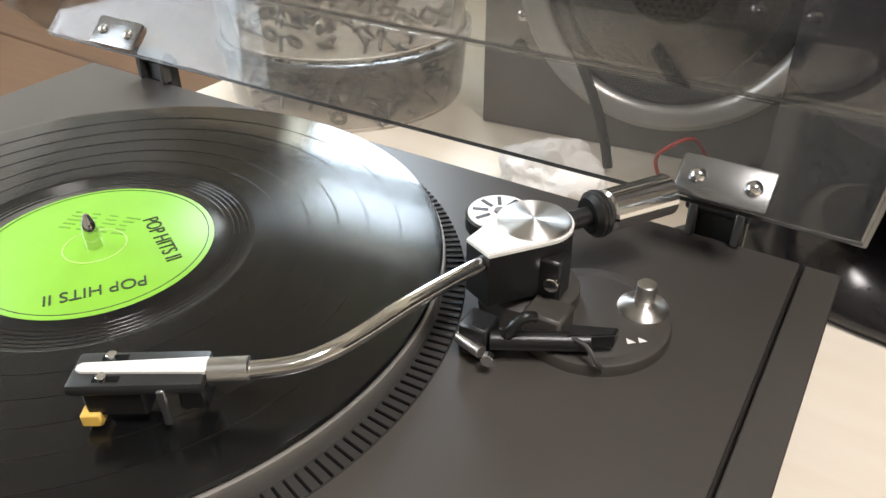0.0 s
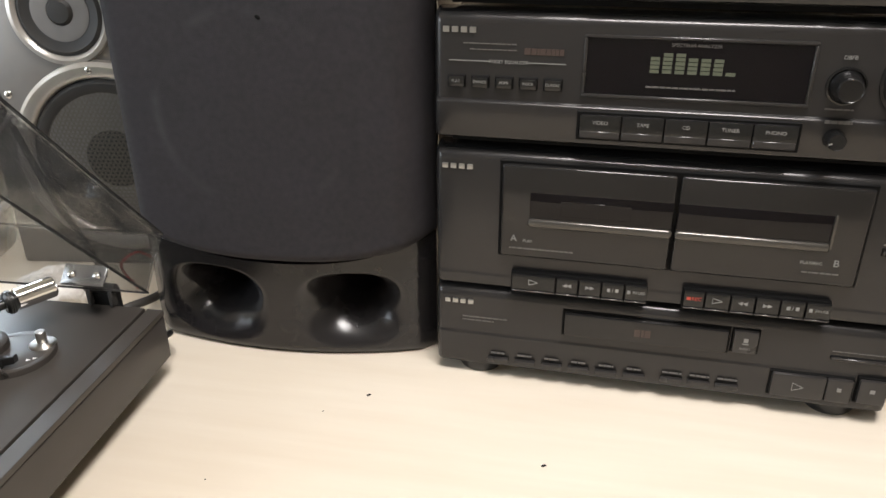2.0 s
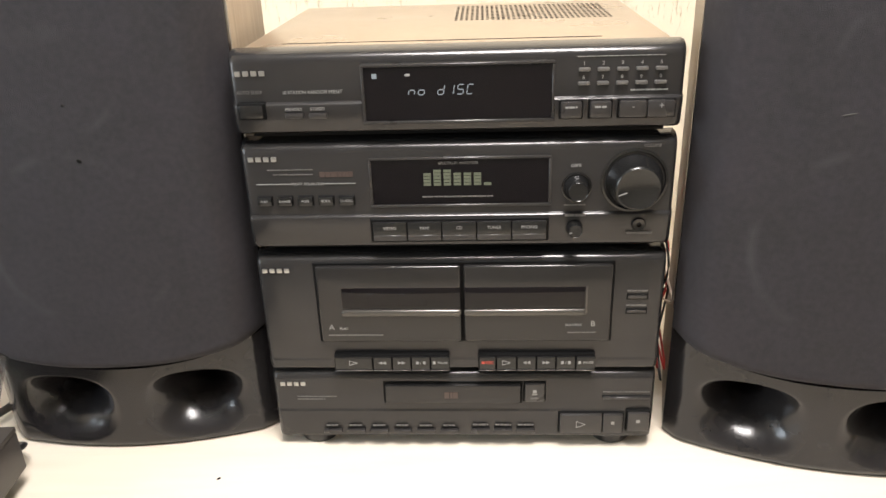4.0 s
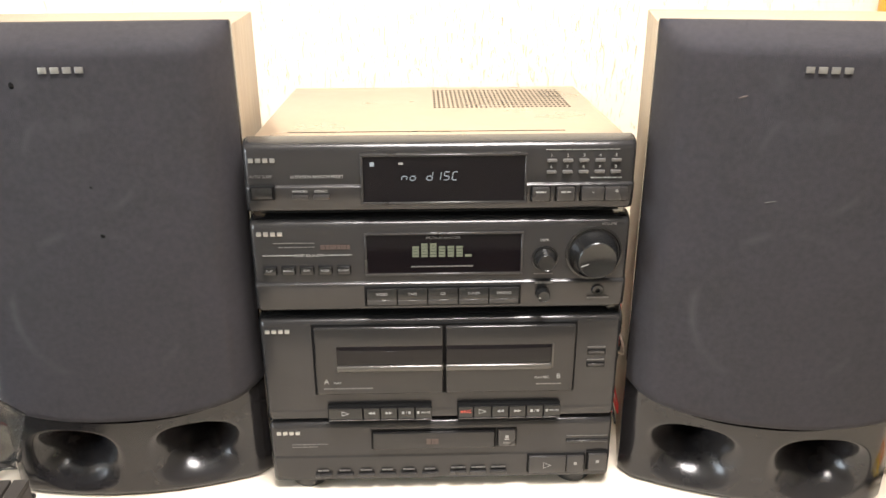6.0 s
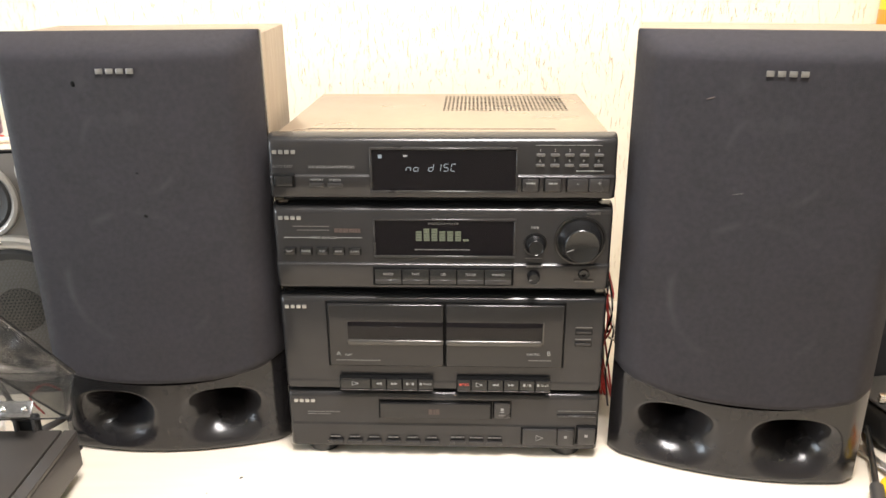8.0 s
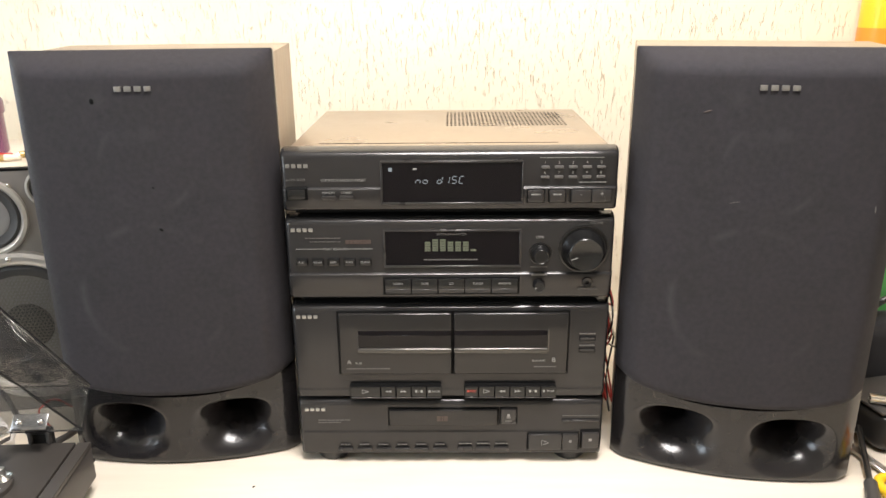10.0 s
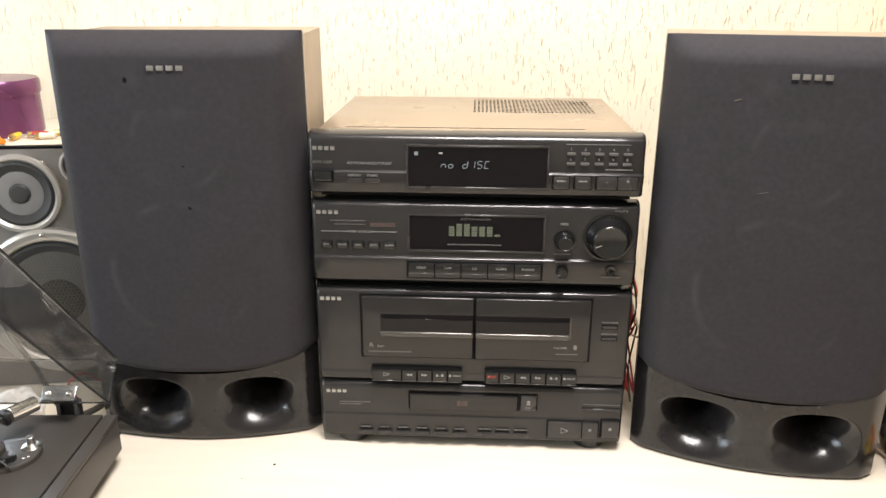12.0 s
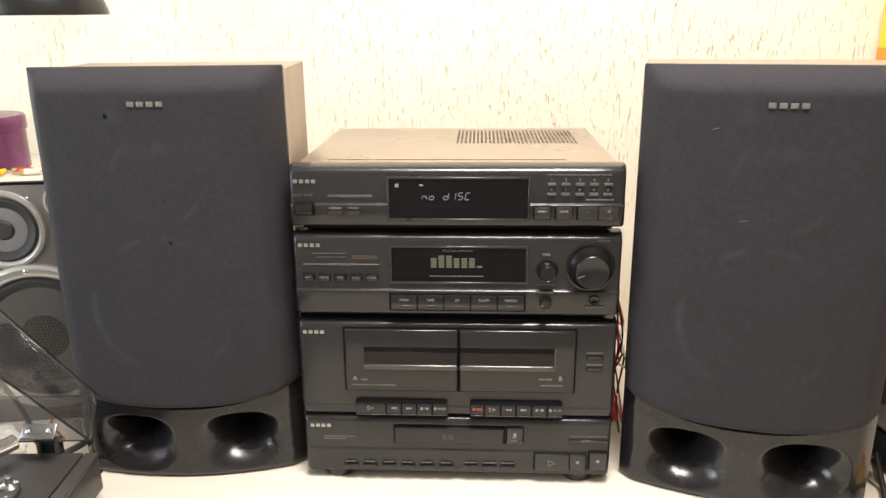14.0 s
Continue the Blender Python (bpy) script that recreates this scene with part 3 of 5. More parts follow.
print_bar(amp, 0.093, 0.112, 0.2595, 0.2605)
print_bar(amp, 0.148, 0.170, 0.2338, 0.2350, -0.0046)
print_bar(amp, 0.094, 0.112, 0.2508, 0.2530, -0.0046)

# double cassette deck
deck = unit("cassette_deck", 0.090, 0.2125, 0.1035, "charcoal double cassette deck with two tinted doors", lip=0.0006, top=False)
badge(deck, -0.182, -0.0004, 0.1955)
recess(deck, -0.1345, 0.1415, 0.1225, 0.2065)


def cassette_door(x0, x1, wx0, wx1):
    d = part("door", box(x0 + 0.0006, x1 - 0.0006, -0.0055, 0.001, 0.1248, 0.2042, 0.0024, 3), M_DOOR, deck, "tinted cassette door")
    part("window_pane", box(wx0, wx1, -0.0058, -0.002, 0.1605, 0.1830, 0.0012, 2), M_SMOKE, d, "smoked glossy window")
    part("sill", box(wx0 - 0.001, wx1 + 0.001, -0.0080, -0.003, 0.1528, 0.1602, 0.0030, 5), M_SILL, d, "raised light sill")
    return d


doorA = cassette_door(-0.1325, 0.0022, -0.1095, 0.0010)
doorB = cassette_door(0.0035, 0.1400, 0.0047, 0.1150)
part("sill_end", box(0.1150, 0.1172, -0.0072, -0.003, 0.1555, 0.1835, 0.0008, 2), M_SILL, doorB)
part("cassette_reel_window", box(-0.085, -0.030, -0.0061, -0.005, 0.1640, 0.1770, 0.0005, 1), M_SMOKE, doorA, "dark blank area behind the pane")
lettering("A", 0.0080, upright(-0.121, -0.0058, 0.1415), M_PRINT, doorA)
lettering("PLAY", 0.0036, upright(-0.1095, -0.0058, 0.1400), M_PRINT, doorA)
lettering("B", 0.0080, upright(0.123, -0.0058, 0.1440), M_PRINT, doorB)
lettering("PLAY/REC", 0.0036, upright(0.1055, -0.0058, 0.1430), M_PRINT, doorB)
print_bar(doorA, -0.1245, -0.072, 0.1325, 0.1337, -0.0059)
print_bar(doorB, 0.100, 0.127, 0.1345, 0.1357, -0.0059)


def arrow(parent, x, z, w, h, left=False, y=-0.0075, outline=False):
    bm = bmesh.new()
    s = -1 if left else 1
    pts = [(x - s * w / 2, z - h / 2), (x + s * w / 2, z), (x - s * w / 2, z + h / 2)]
    if not outline:
        vs = [bm.verts.new((a, y, b)) for a, b in pts]
        bm.faces.new(vs)
        e = bmesh.ops.extrude_face_region(bm, geom=list(bm.faces))
        bmesh.ops.translate(bm, verts=[v for v in e["geom"] if isinstance(v, bmesh.types.BMVert)], vec=(0, 0.0004, 0))
    else:
        for (a, b), (c, d) in zip(pts, pts[1:] + pts[:1]):
            rod((a, y, b), (c, y, d), 0.00028, seg=6, bm=bm)
    bmesh.ops.recalc_face_normals(bm, faces=bm.faces)
    return part("symbol", bm, M_PRINT, parent, "", False)


def key_row(x0, widths, rec):
    total = sum(widths)
    bed = part("key_bed", box(x0, x0 + total, -0.0062, 0.0, 0.0930, 0.1115, 0.0016, 2), M_GAP, deck)
    x = x0 + 0.0012
    for i, w in enumerate(widths):
        k = part("transport_key", box(x, x + w - 0.0012, -0.0085, -0.002, 0.0965, 0.1100, 0.0010, 2), M_KEY, deck)
        part("lower_edge", box(x, x + w - 0.0012, -0.0090, -0.002, 0.0945, 0.0958, 0.0004, 1), M_STRIP, k)
        c, z, y = x + w / 2 - 0.0006, 0.1038, -0.0088
        j = i - (1 if rec else 0)
        if j == -1:
            part("symbol", box(c - 0.0055, c - 0.0025, y, y + 0.0006, z - 0.0013, z + 0.0013), M_PRINTRED, k, "", False)
            lettering("REC", 0.0042, upright(c + 0.002, y, z), M_PRINTRED, k)
        elif j == 0:
            arrow(k, c, z, 0.0075, 0.0050, y=y, outline=True)
        elif j == 1:
            arrow(k, c - 0.0018, z, 0.0036, 0.0034, True, y)
            arrow(k, c + 0.0018, z, 0.0036, 0.0034, True, y)
        elif j == 2:
            arrow(k, c - 0.0018, z, 0.0036, 0.0034, False, y)
            arrow(k, c + 0.0018, z, 0.0036, 0.0034, False, y)
        elif j == 3:
            part("symbol", box(c - 0.0046, c - 0.0020, y, y + 0.0006, z - 0.0015, z + 0.0015), M_PRINT, k, "", False)
            lettering("/", 0.0045, upright(c, y, z), M_PRINT, k)
            part("symbol", box(c + 0.0020, c + 0.0046, y, y + 0.0006, z - 0.0015, z + 0.0015), M_PRINT, k, "", False)
        else:
            part("symbol", box(c - 0.0070, c - 0.0045, y, y + 0.0006, z - 0.0015, z + 0.0015), M_PRINT, k, "", False)
            lettering("PAUSE", 0.0034, upright(c + 0.0022, y, z), M_PRINT, k)
        x += w
    return bed


key_row(-0.1220, (0.037, 0.0185, 0.0185, 0.0185, 0.0185), False)
key_row(0.0165, (0.0165, 0.0195, 0.0185, 0.0185, 0.0185, 0.0190), True)
for z in (0.1695, 0.1545):
    recess(deck, 0.1530, 0.1730, z - 0.0035, z + 0.0035, -0.0006, "switch_slot")
    part("slide_switch", box(0.1545, 0.1715, -0.0012, 0.001, z - 0.0020, z + 0.0012, 0.0003, 1), M_BUTTON, deck)
    print_bar(deck, 0.1535, 0.1725, z + 0.0052, z + 0.0066)

# compact disc player
player = unit("disc_player", 0.009, 0.0880, 0.0440, "charcoal compact disc player with closed tray, stack's bottom unit", lip=0.0011, top=False)
badge(player, -0.180, -0.0004, 0.0715)
print_bar(player, -0.164, -0.124, 0.0592, 0.0602)
print_bar(player, -0.164, -0.136, 0.0560, 0.0570)
recess(player, -0.0775, 0.0594, 0.0514, 0.0776)
tray = part("disc_tray", box(-0.0752, 0.0572, -0.0050, 0.002, 0.0540, 0.0750, 0.0012, 2), M_DOOR, player, "closed disc tray")
print_bar(tray, -0.017, -0.003, 0.0605, 0.0675, -0.0053, M_PRINTBROWN, "mark")
recess(player, 0.0598, 0.0822, 0.0535, 0.0775)
ej = key(player, 0.0615, 0.0805, 0.0550, 0.0760, -0.004, M_BUTTON, "eject_button")
part("symbol", box(0.0685, 0.0735, -0.0046, -0.003, 0.0640, 0.0650), M_PRINT, ej, "", False)
part("symbol", box(0.0693, 0.0727, -0.0046, -0.003, 0.0660, 0.0695), M_PRINT, ej, "", False)
print_bar(ej, 0.0670, 0.0752, 0.0590, 0.0610, -0.0045)
for i in range(6):
    key(player, -0.1405 + 0.0236 * i, -0.1220 + 0.0236 * i, 0.0170, 0.0215, -0.0045, M_BUTTON, "mode_button", 0.0008)
    print_bar(player, -0.1375 + 0.0236 * i, -0.1250 + 0.0236 * i, 0.0255, 0.0268, -0.0029)
for i in range(3):
    key(player, 0.0085 + 0.0225 * i, 0.0270 + 0.0225 * i, 0.0180, 0.0225, -0.0045, M_BUTTON, "mode_button", 0.0008)
    print_bar(player, 0.0100 + 0.0225 * i, 0.0260 + 0.0225 * i, 0.0265, 0.0278, -0.0029)
recess(player, 0.0945, 0.1590, 0.0182, 0.0428, -0.0030)
kp = key(player, 0.0960, 0.1375, 0.0195, 0.0415, -0.0062, M_BUTTON, "play_button", 0.0016)
arrow(kp, 0.1165, 0.0305, 0.0085, 0.0075, y=-0.0064, outline=True)
kq = key(player, 0.1380, 0.1575, 0.0195, 0.0415, -0.0062, M_BUTTON, "pause_button", 0.0016)
part("symbol", box(0.1460, 0.1493, -0.0065, -0.005, 0.0305, 0.0340), M_PRINT, kq, "", False)
recess(player, 0.1605, 0.1845, 0.0200, 0.0450, -0.0030)
ks = key(player, 0.1620, 0.1830, 0.0215, 0.0435, -0.0062, M_BUTTON, "stop_button", 0.0016)
part("symbol", box(0.1703, 0.1740, -0.0065, -0.005, 0.0325, 0.0360), M_PRINT, ks, "", False)
recess(player, 0.1365, 0.1835, 0.0572, 0.0612)
part("track_key", box(0.1375, 0.1825, -0.0030, 0.001, 0.0578, 0.0600, 0.0006, 1), M_BUTTON, player)
print_bar(player, 0.1375, 0.1825, 0.0645, 0.0652)
for x, y in ((-0.150, 0.0235), (0.150, 0.0235), (-0.150, 0.27), (0.150, 0.27)):
    part("foot", lathe([(0, 0.012), (0.021, 0.012), (0.021, 0.003), (0.019, 0.0), (0, 0.0)], 32), M_BLACK, player, "black rubber foot", True, pose(x, y, 0))

# ---------- the two loudspeakers ----------
HALF, TOP = 0.140, 0.504


def rise(d, w):
    t = max(0.0, min(1.0, d / w))
    return math.sin(t * math.pi / 2) ** 0.8


def seam(u):
    return 0.097 + 0.027 * (abs(u) / HALF) ** 2.6


def port_hole(u, z):
    """Nearness to a port's tube: under 1 inside it."""
    return min(math.hypot((u - sg * 0.0640) / 0.0185, (z - 0.0600) / 0.0160) for sg in (-1, 1))


def base_point(u, v):
    """The moulded base: a bowed front with two horn mouths that narrow towards tubes set high in them."""
    z = v * (seam(u) - 0.0012)
    y = -0.012 - 0.024 * (1 - (u / HALF) ** 2)
    y = y * rise(HALF - abs(u) + 0.0015, 0.020)
    y += 0.006 * (1 - rise(z + 0.001, 0.010))
    for sg in (-1, 1):
        a, b = abs(u - sg * 0.0650) / 0.0545, abs(z - 0.0480) / 0.0400
        r = (a ** 2.6 + b ** 2.6) ** (1 / 2.6)
        if r < 1:
            q = port_hole(u, z)
            if q >= 1:
                y += 0.050 * ((1 - r) / (1 - r + 0.50 * (q - 1))) ** 1.45
            else:
                y += 0.050 + 0.030 * min(1.0, (1 - q) / 0.12)
    return Vector((u, y, z))


def grille_point(u, v):
    z = seam(u) + 0.0012 + v * (TOP - seam(u) - 0.0012)
    up = TOP - z
    e = rise(HALF - abs(u), 0.030) * rise(up + 0.002, 0.028) * rise(z - seam(u) + 0.008, 0.020)
    return Vector((u, -0.003 - e * (0.034 + 0.010 * (1 - (u / HALF) ** 2)), z))


def close_back(bm, y):
    es = [e for e in bm.edges if e.is_boundary]
    r = bmesh.ops.extrude_edge_only(bm, edges=es)
    vs = [v for v in r["geom"] if isinstance(v, bmesh.types.BMVert)]
    for v in vs:
        v.co.y = y
    bmesh.ops.recalc_face_normals(bm, faces=bm.faces)
    return bm


def loudspeaker(m, label, depth):
    s = thing("loudspeaker", m, label, "loudspeaker", "pair of stereo loudspeakers")
    part("cabinet", box(-HALF, HALF, 0.004, depth, 0.1405, TOP - 0.005, 0.0015, 2), M_OAK, s, "light oak vinyl cabinet")
    part("lower_cabinet", box(-HALF, HALF, depth - 0.012, depth, 0.0, 0.1403, 0.0015, 2), M_OAK, s)
    for sg in (-1, 1):
        part("lower_side", box(*sorted((sg * HALF, sg * (HALF - 0.012))), 0.006, depth - 0.0122, 0.0, 0.1403, 0.0012, 1), M_OAK, s)
    part("front_edge", box(-HALF - 0.001, HALF + 0.001, 0.0, 0.012, 0.141, TOP - 0.0006, 0.002, 2), M_SPK, s)
    bm = sheet(lin(-HALF, HALF, 241), lin(0, 1, 111), base_point)
    deep = [f for f in bm.faces if port_hole(f.calc_center_median().x, f.calc_center_median().z) < 0.88]
    bmesh.ops.delete(bm, geom=deep, context="FACES")
    es = [e for e in bm.edges if e.is_boundary and not any(port_hole(v.co.x, v.co.z) < 1.02 for v in e.verts)]
    r = bmesh.ops.extrude_edge_only(bm, edges=es)
    for v in r["geom"]:
        if isinstance(v, bmesh.types.BMVert):
            v.co.y = 0.006
    bmesh.ops.recalc_face_normals(bm, faces=bm.faces)
    part("port_base", bm, M_SPK, s, "black moulded base with two flared ports")
    for sg in (-1, 1):
        part("port_tube", lathe([(0.94, -0.004), (0.91, 0.03), (0.90, 0.115), (0, 0.115)], 48), M_SPK, s, "dark port tube", True, pose(sg * 0.0640, 0.036, 0.0600, -90) @ Matrix.Diagonal((0.0185, 0.0160, 1, 1)))
    us = [-HALF + 2 * HALF * (0.5 - 0.5 * math.cos(math.pi * i / 56)) for i in range(57)]
    vs = [0.5 - 0.5 * math.cos(math.pi * i / 60) for i in range(61)]
    part("grille", close_back(sheet(us, vs, grille_point), 0.003), M_RUBBED, s, "dark cloth grille with faint rubbed arcs")
    badge(s, -0.0195, -0.0480, 0.4630, 0.041, 0.0085)
    return s


spk_l = loudspeaker(pose(-0.335, 0.038, 0, 0, 0, 3.0), "black fronted loudspeaker with oak sides, beside the record player", 0.168)
spk_r = loudspeaker(pose(0.341, -0.013, 0, 0, 0, -13.8), "black fronted loudspeaker with oak sides, beside loose tools", 0.185)


def mark(speaker, u, z, w, h, turn, m, name, label):
    """A small raised flaw lying on the grille."""
    v = (z - seam(u) - 0.0012) / (TOP - seam(u) - 0.0012)
    p = grille_point(u, v)
    return part(name, lathe([(0, 0.0006), (0.6, 0.0005), (1.0, 0.0)], 14), m, speaker, label, True, Matrix.Translation(p) @ pose(0, -0.0002, 0, 90, 0, 0) @ pose(0, 0, 0, 0, 0, turn) @ Matrix.Diagonal((w, h, 1, 1)))


M_SCUFF = mat("pale_scuff", (0.075, 0.058, 0.052), 0.85, 0.0, 0.3, 300)
mark(spk_r, -0.066, 0.442, 0.0045, 0.0008, 18, M_SCUFF, "scuff", "pale scuff on the cloth")
mark(spk_r, 0.108, 0.345, 0.0006, 0.004, 5, M_PRINTDIM, "scuff", "")
mark(spk_r, -0.030, 0.347, 0.006, 0.0004, 12, M_CABLE, "scuff", "")
mark(spk_l, -0.044, 0.4545, 0.0022, 0.0030, 10, M_GAP, "pinhole", "")
mark(spk_l, 0.011, 0.312, 0.0024, 0.0016, -30, M_GAP, "pinhole", "")
mark(spk_l, 0.008, 0.360, 0.0014, 0.0010, -30, M_GAP, "pinhole", "")

# ---------- the record player ----------
TT = pose(-0.4205, -0.0485, 0, 0, 0, 2)
tt = thing("record_player", TT, "brown-black record player with raised smoked lid and chrome arm", "record player")


def tl(x, y, z):
    """A place on the table in the record player's own axes."""
    return TT.inverted() @ Vector((x, y, z))


DECK = 0.068
part("top_plate", box(-0.500, -0.0172, -0.365, 0.0, DECK - 0.006, DECK, 0.0012, 2), M_PLINTH, tt, "brown-black top plate")
part("edge_strip", box(-0.0152, 0.0, -0.365, 0.0, DECK - 0.006, DECK - 0.0006, 0.0006, 1), M_PLINTH, tt)
part("plinth", box(-0.500, 0.0, -0.365, 0.0, 0.020, DECK - 0.0062, 0.002, 2), M_PLINTH, tt, "brown-black plinth with a groove along the side")
for x, y in ((-0.46, -0.33), (-0.04, -0.33), (-0.46, -0.04), (-0.04, -0.04)):
    part("foot", lathe([(0, 0), (0.015, 0), (0.017, 0.003), (0.017, 0.016), (0.014, 0.020), (0, 0.020)], 24), M_BLACK, tt, "", True, pose(x, y, 0))
RC = tl(-0.6895, -0.2260, 0)
RR, RZ = 0.1485, 0.0835
part("platter", lathe([(0, DECK), (RR - 0.001, DECK), (RR - 0.0005, DECK + 0.001), (RR + 0.0012, RZ - 0.0050), (RR + 0.0008, RZ - 0.0034), (RR - 0.001, RZ - 0.003), (0, RZ - 0.003)], 128), M_PLATTER, tt, "bare aluminium platter", True, pose(RC.x, RC.y, 0))
part("strobe_ring", lathe([(RR - 0.0008, DECK - 0.001), (RR - 0.0008, DECK + 0.0010), (RR + 0.0095, DECK + 0.0006), (RR + 0.0105, DECK - 0.001)], 128), M_STROBE, tt, "", True, pose(RC.x, RC.y, 0))
# raised black bars stand for the dark of slots cut round the platter
ribs = bmesh.new()
for i in range(230):
    a = 2 * math.pi * i / 230
    c, s = math.cos(a), math.sin(a)
    f = []
    for r, w, z in ((RR + 0.0008, -1, 0.0018), (RR + 0.0095, -1, 0.0013), (RR + 0.0095, 1, 0.0013), (RR + 0.0008, 1, 0.0018)):
        f.append(ribs.verts.new((r * c - w * 0.00042 * s, r * s + w * 0.00042 * c, DECK + z)))
    lo = [ribs.verts.new((v.co.x, v.co.y, v.co.z - 0.003)) for v in f]
    ribs.faces.new(f)
    for k in range(4):
        ribs.faces.new((f[k], lo[k], lo[(k + 1) % 4], f[(k + 1) % 4]))
tagged(part("strobe_rib_ring", ribs, M_GAP, tt, "ring of black bars for the fine slots round the platter", False, pose(RC.x, RC.y, 0)), kind="stuff")

REC = TT @ pose(RC.x, RC.y, RZ - 0.0028)
record = thing("vinyl_record", REC, "black vinyl record with lime green paper label, on the platter", "record")
part("playing_surface", lathe([(0, 0), (RR - 0.001, 0), (RR, 0.0012), (RR - 0.0008, 0.0022), (RR - 0.004, 0.0026), (0.067, 0.0026)], 160), M_VINYL, record)
part("run_out", lathe([(0.067, 0.0026), (0.066, 0.0023), (0.052, 0.0023), (0.051, 0.0027), (0, 0.0027)], 128), M_VINYLSMOOTH, record)
for r in (0.0785, 0.0905, 0.1035, 0.1165, 0.1305):
    part("track_gap", lathe([(r - 0.00045, 0.00255), (r - 0.0003, 0.0028), (r + 0.0003, 0.0028), (r + 0.00045, 0.00255)], 160), M_VINYLSMOOTH, record)
for r in (0.0555, 0.058, 0.0602, 0.0625, 0.0645):
    part("run_out_groove", lathe([(r - 0.0003, 0.0022), (r, 0.0025), (r + 0.0003, 0.0022)], 128), M_VINYL, record)
LR = 0.0495
label = part("paper_label", lathe([(0.0036, 0.0025), (0.0036, 0.0031), (LR - 0.0006, 0.0031), (LR, 0.0027)], 96), M_LIME, record, "lime green paper label")
part("pressed_ring", lathe([(0.0125, 0.0030), (0.0128, 0.0034), (0.0131, 0.0034), (0.0134, 0.0030)], 64), mat("label_pale_line", (0.42, 0.62, 0.18), 0.5), label)
part("rim_line", lathe([(LR - 0.0026, 0.0030), (LR - 0.0025, 0.00325), (LR - 0.0022, 0.00325), (LR - 0.0021, 0.0030)], 96), M_INK, label)


# the two title lines stand at right angles to one another
for centre, turn in (((0.0200, 0.0185), -26), ((0.0270, -0.0205), 233)):
    m = pose(centre[0], centre[1], 0.0033, 0, 0, turn)
    lettering("POP HITS II", 0.0095, m, M_INK, label, 0.038)
small = bmesh.new()
rnd = random.Random(5)
for i in range(5):
    for j in range(4):
        w = rnd.uniform(0.003, 0.007)
        box(-0.024 + j * 0.0085, -0.024 + j * 0.0085 + w, 0.010 + i * 0.0032, 0.0109 + i * 0.0032, 0.0030, 0.00325, bm=small)
part("small_print", small, mat("label_faint_ink", (0.16, 0.34, 0.04), 0.6), label, "", False, pose(0, 0, 0, 0, 0, 20))
part("spindle", lathe([(0, 0.019), (0.0012, 0.0185), (0.0028, 0.0145), (0.0036, 0.010), (0.0036, 0.0)], 24), M_CHROME, tt, "polished centre spindle", True, TT.inverted() @ REC)

# arm base, bearing and arm
def ta(x, y, z):
    return TT.inverted() @ Vector((x + 0.0165, y - 0.0120, z + 0.0165))


plate_c = tl(-0.4985, -0.1385, DECK)
part("arm_base", lathe([(0, 0.0045), (0.0255, 0.0045), (0.0285, 0.003), (0.0292, 0), (0, 0)], 64), M_PLINTH, tt, "", True, pose(plate_c.x, plate_c.y, DECK))
part("base_rim", lathe([(0.0255, 0.0043), (0.0300, 0.0050), (0.0310, 0.0046), (0.0314, 0.0036), (0.0316, 0)], 64), M_PLINTH, tt, "", True, pose(plate_c.x, plate_c.y, DECK))
piv = tl(-0.5257, -0.1402, 0)
part("bearing_column", lathe([(0.021, DECK), (0.0205, DECK + 0.010), (0.017, DECK + 0.012), (0.0135, DECK + 0.012), (0.0135, 0.0945), (0, 0.0945)], 48), M_PLINTH, tt, "", True, pose(piv.x, piv.y, 0))


def prism(points, z0, z1, bev=0.0):
    bm = bmesh.new()
    lo = [bm.verts.new((p.x, p.y, z0)) for p in points]
    hi = [bm.verts.new((p.x, p.y, z1)) for p in points]
    bm.faces.new(lo[::-1])
    top = bm.faces.new(hi)
    n = len(lo)
    for i in range(n):
        bm.faces.new((lo[i], lo[(i + 1) % n], hi[(i + 1) % n], hi[i]))
    bmesh.ops.recalc_face_normals(bm, faces=bm.faces)
    if bev:
        bmesh.ops.bevel(bm, geom=list(top.edges), offset=bev, segments=2, affect="EDGES")
    return bm


def arc(c, r, a0, a1, n):
    return [Vector((c.x + r * math.cos(radians(a)), c.y + r * math.sin(radians(a)), 0)) for a in lin(a0, a1, n)]


tip_a, tip_b = tl(-0.5410, -0.1650, 0), tl(-0.5280, -0.1700, 0)
head_plate = arc(piv, 0.0155, -40, 150, 20) + [tip_a, tip_b]
part("bearing_yoke", prism(head_plate, 0.0840, 0.1060), M_BLACK, tt, "black bearing housing")
cap = part("cap_plate", prism(head_plate, 0.1060, 0.1078, 0.0005), M_WHITE, tt, "pale enamel top plate")
part("spun_disc", lathe([(0, 0.0012), (0.0132, 0.0012), (0.0143, 0.0006), (0.0147, 0)], 64), M_SPUN, cap, "spun aluminium disc", True, pose(piv.x, piv.y, 0.1078))
dial_c = tl(-0.5429, -0.1365, 0)
dial = part("antiskate_dial", lathe([(0, 0.0), (0.0135, 0.0), (0.0140, 0.001), (0.0140, 0.0065), (0.0132, 0.0072), (0, 0.0072)], 64), M_BLACK, tt, "dial with black spokes", True, pose(dial_c.x, dial_c.y, 0.0965))
part("dial_face", lathe([(0, 0.0078), (0.0128, 0.0078), (0.0132, 0.0070)], 64), M_WHITE, dial)
for k in range(9):
    a = 40 * k
    part("spoke", box(0.0048, 0.0112, -0.0008, 0.0008, 0.0076, 0.0081), M_BLACK, dial, "", False, pose(0, 0, 0, 0, 0, a))
part("hub", lathe([(0, 0.0088), (0.0022, 0.0086), (0.0026, 0.0076)], 24), M_PRINTDIM, dial)
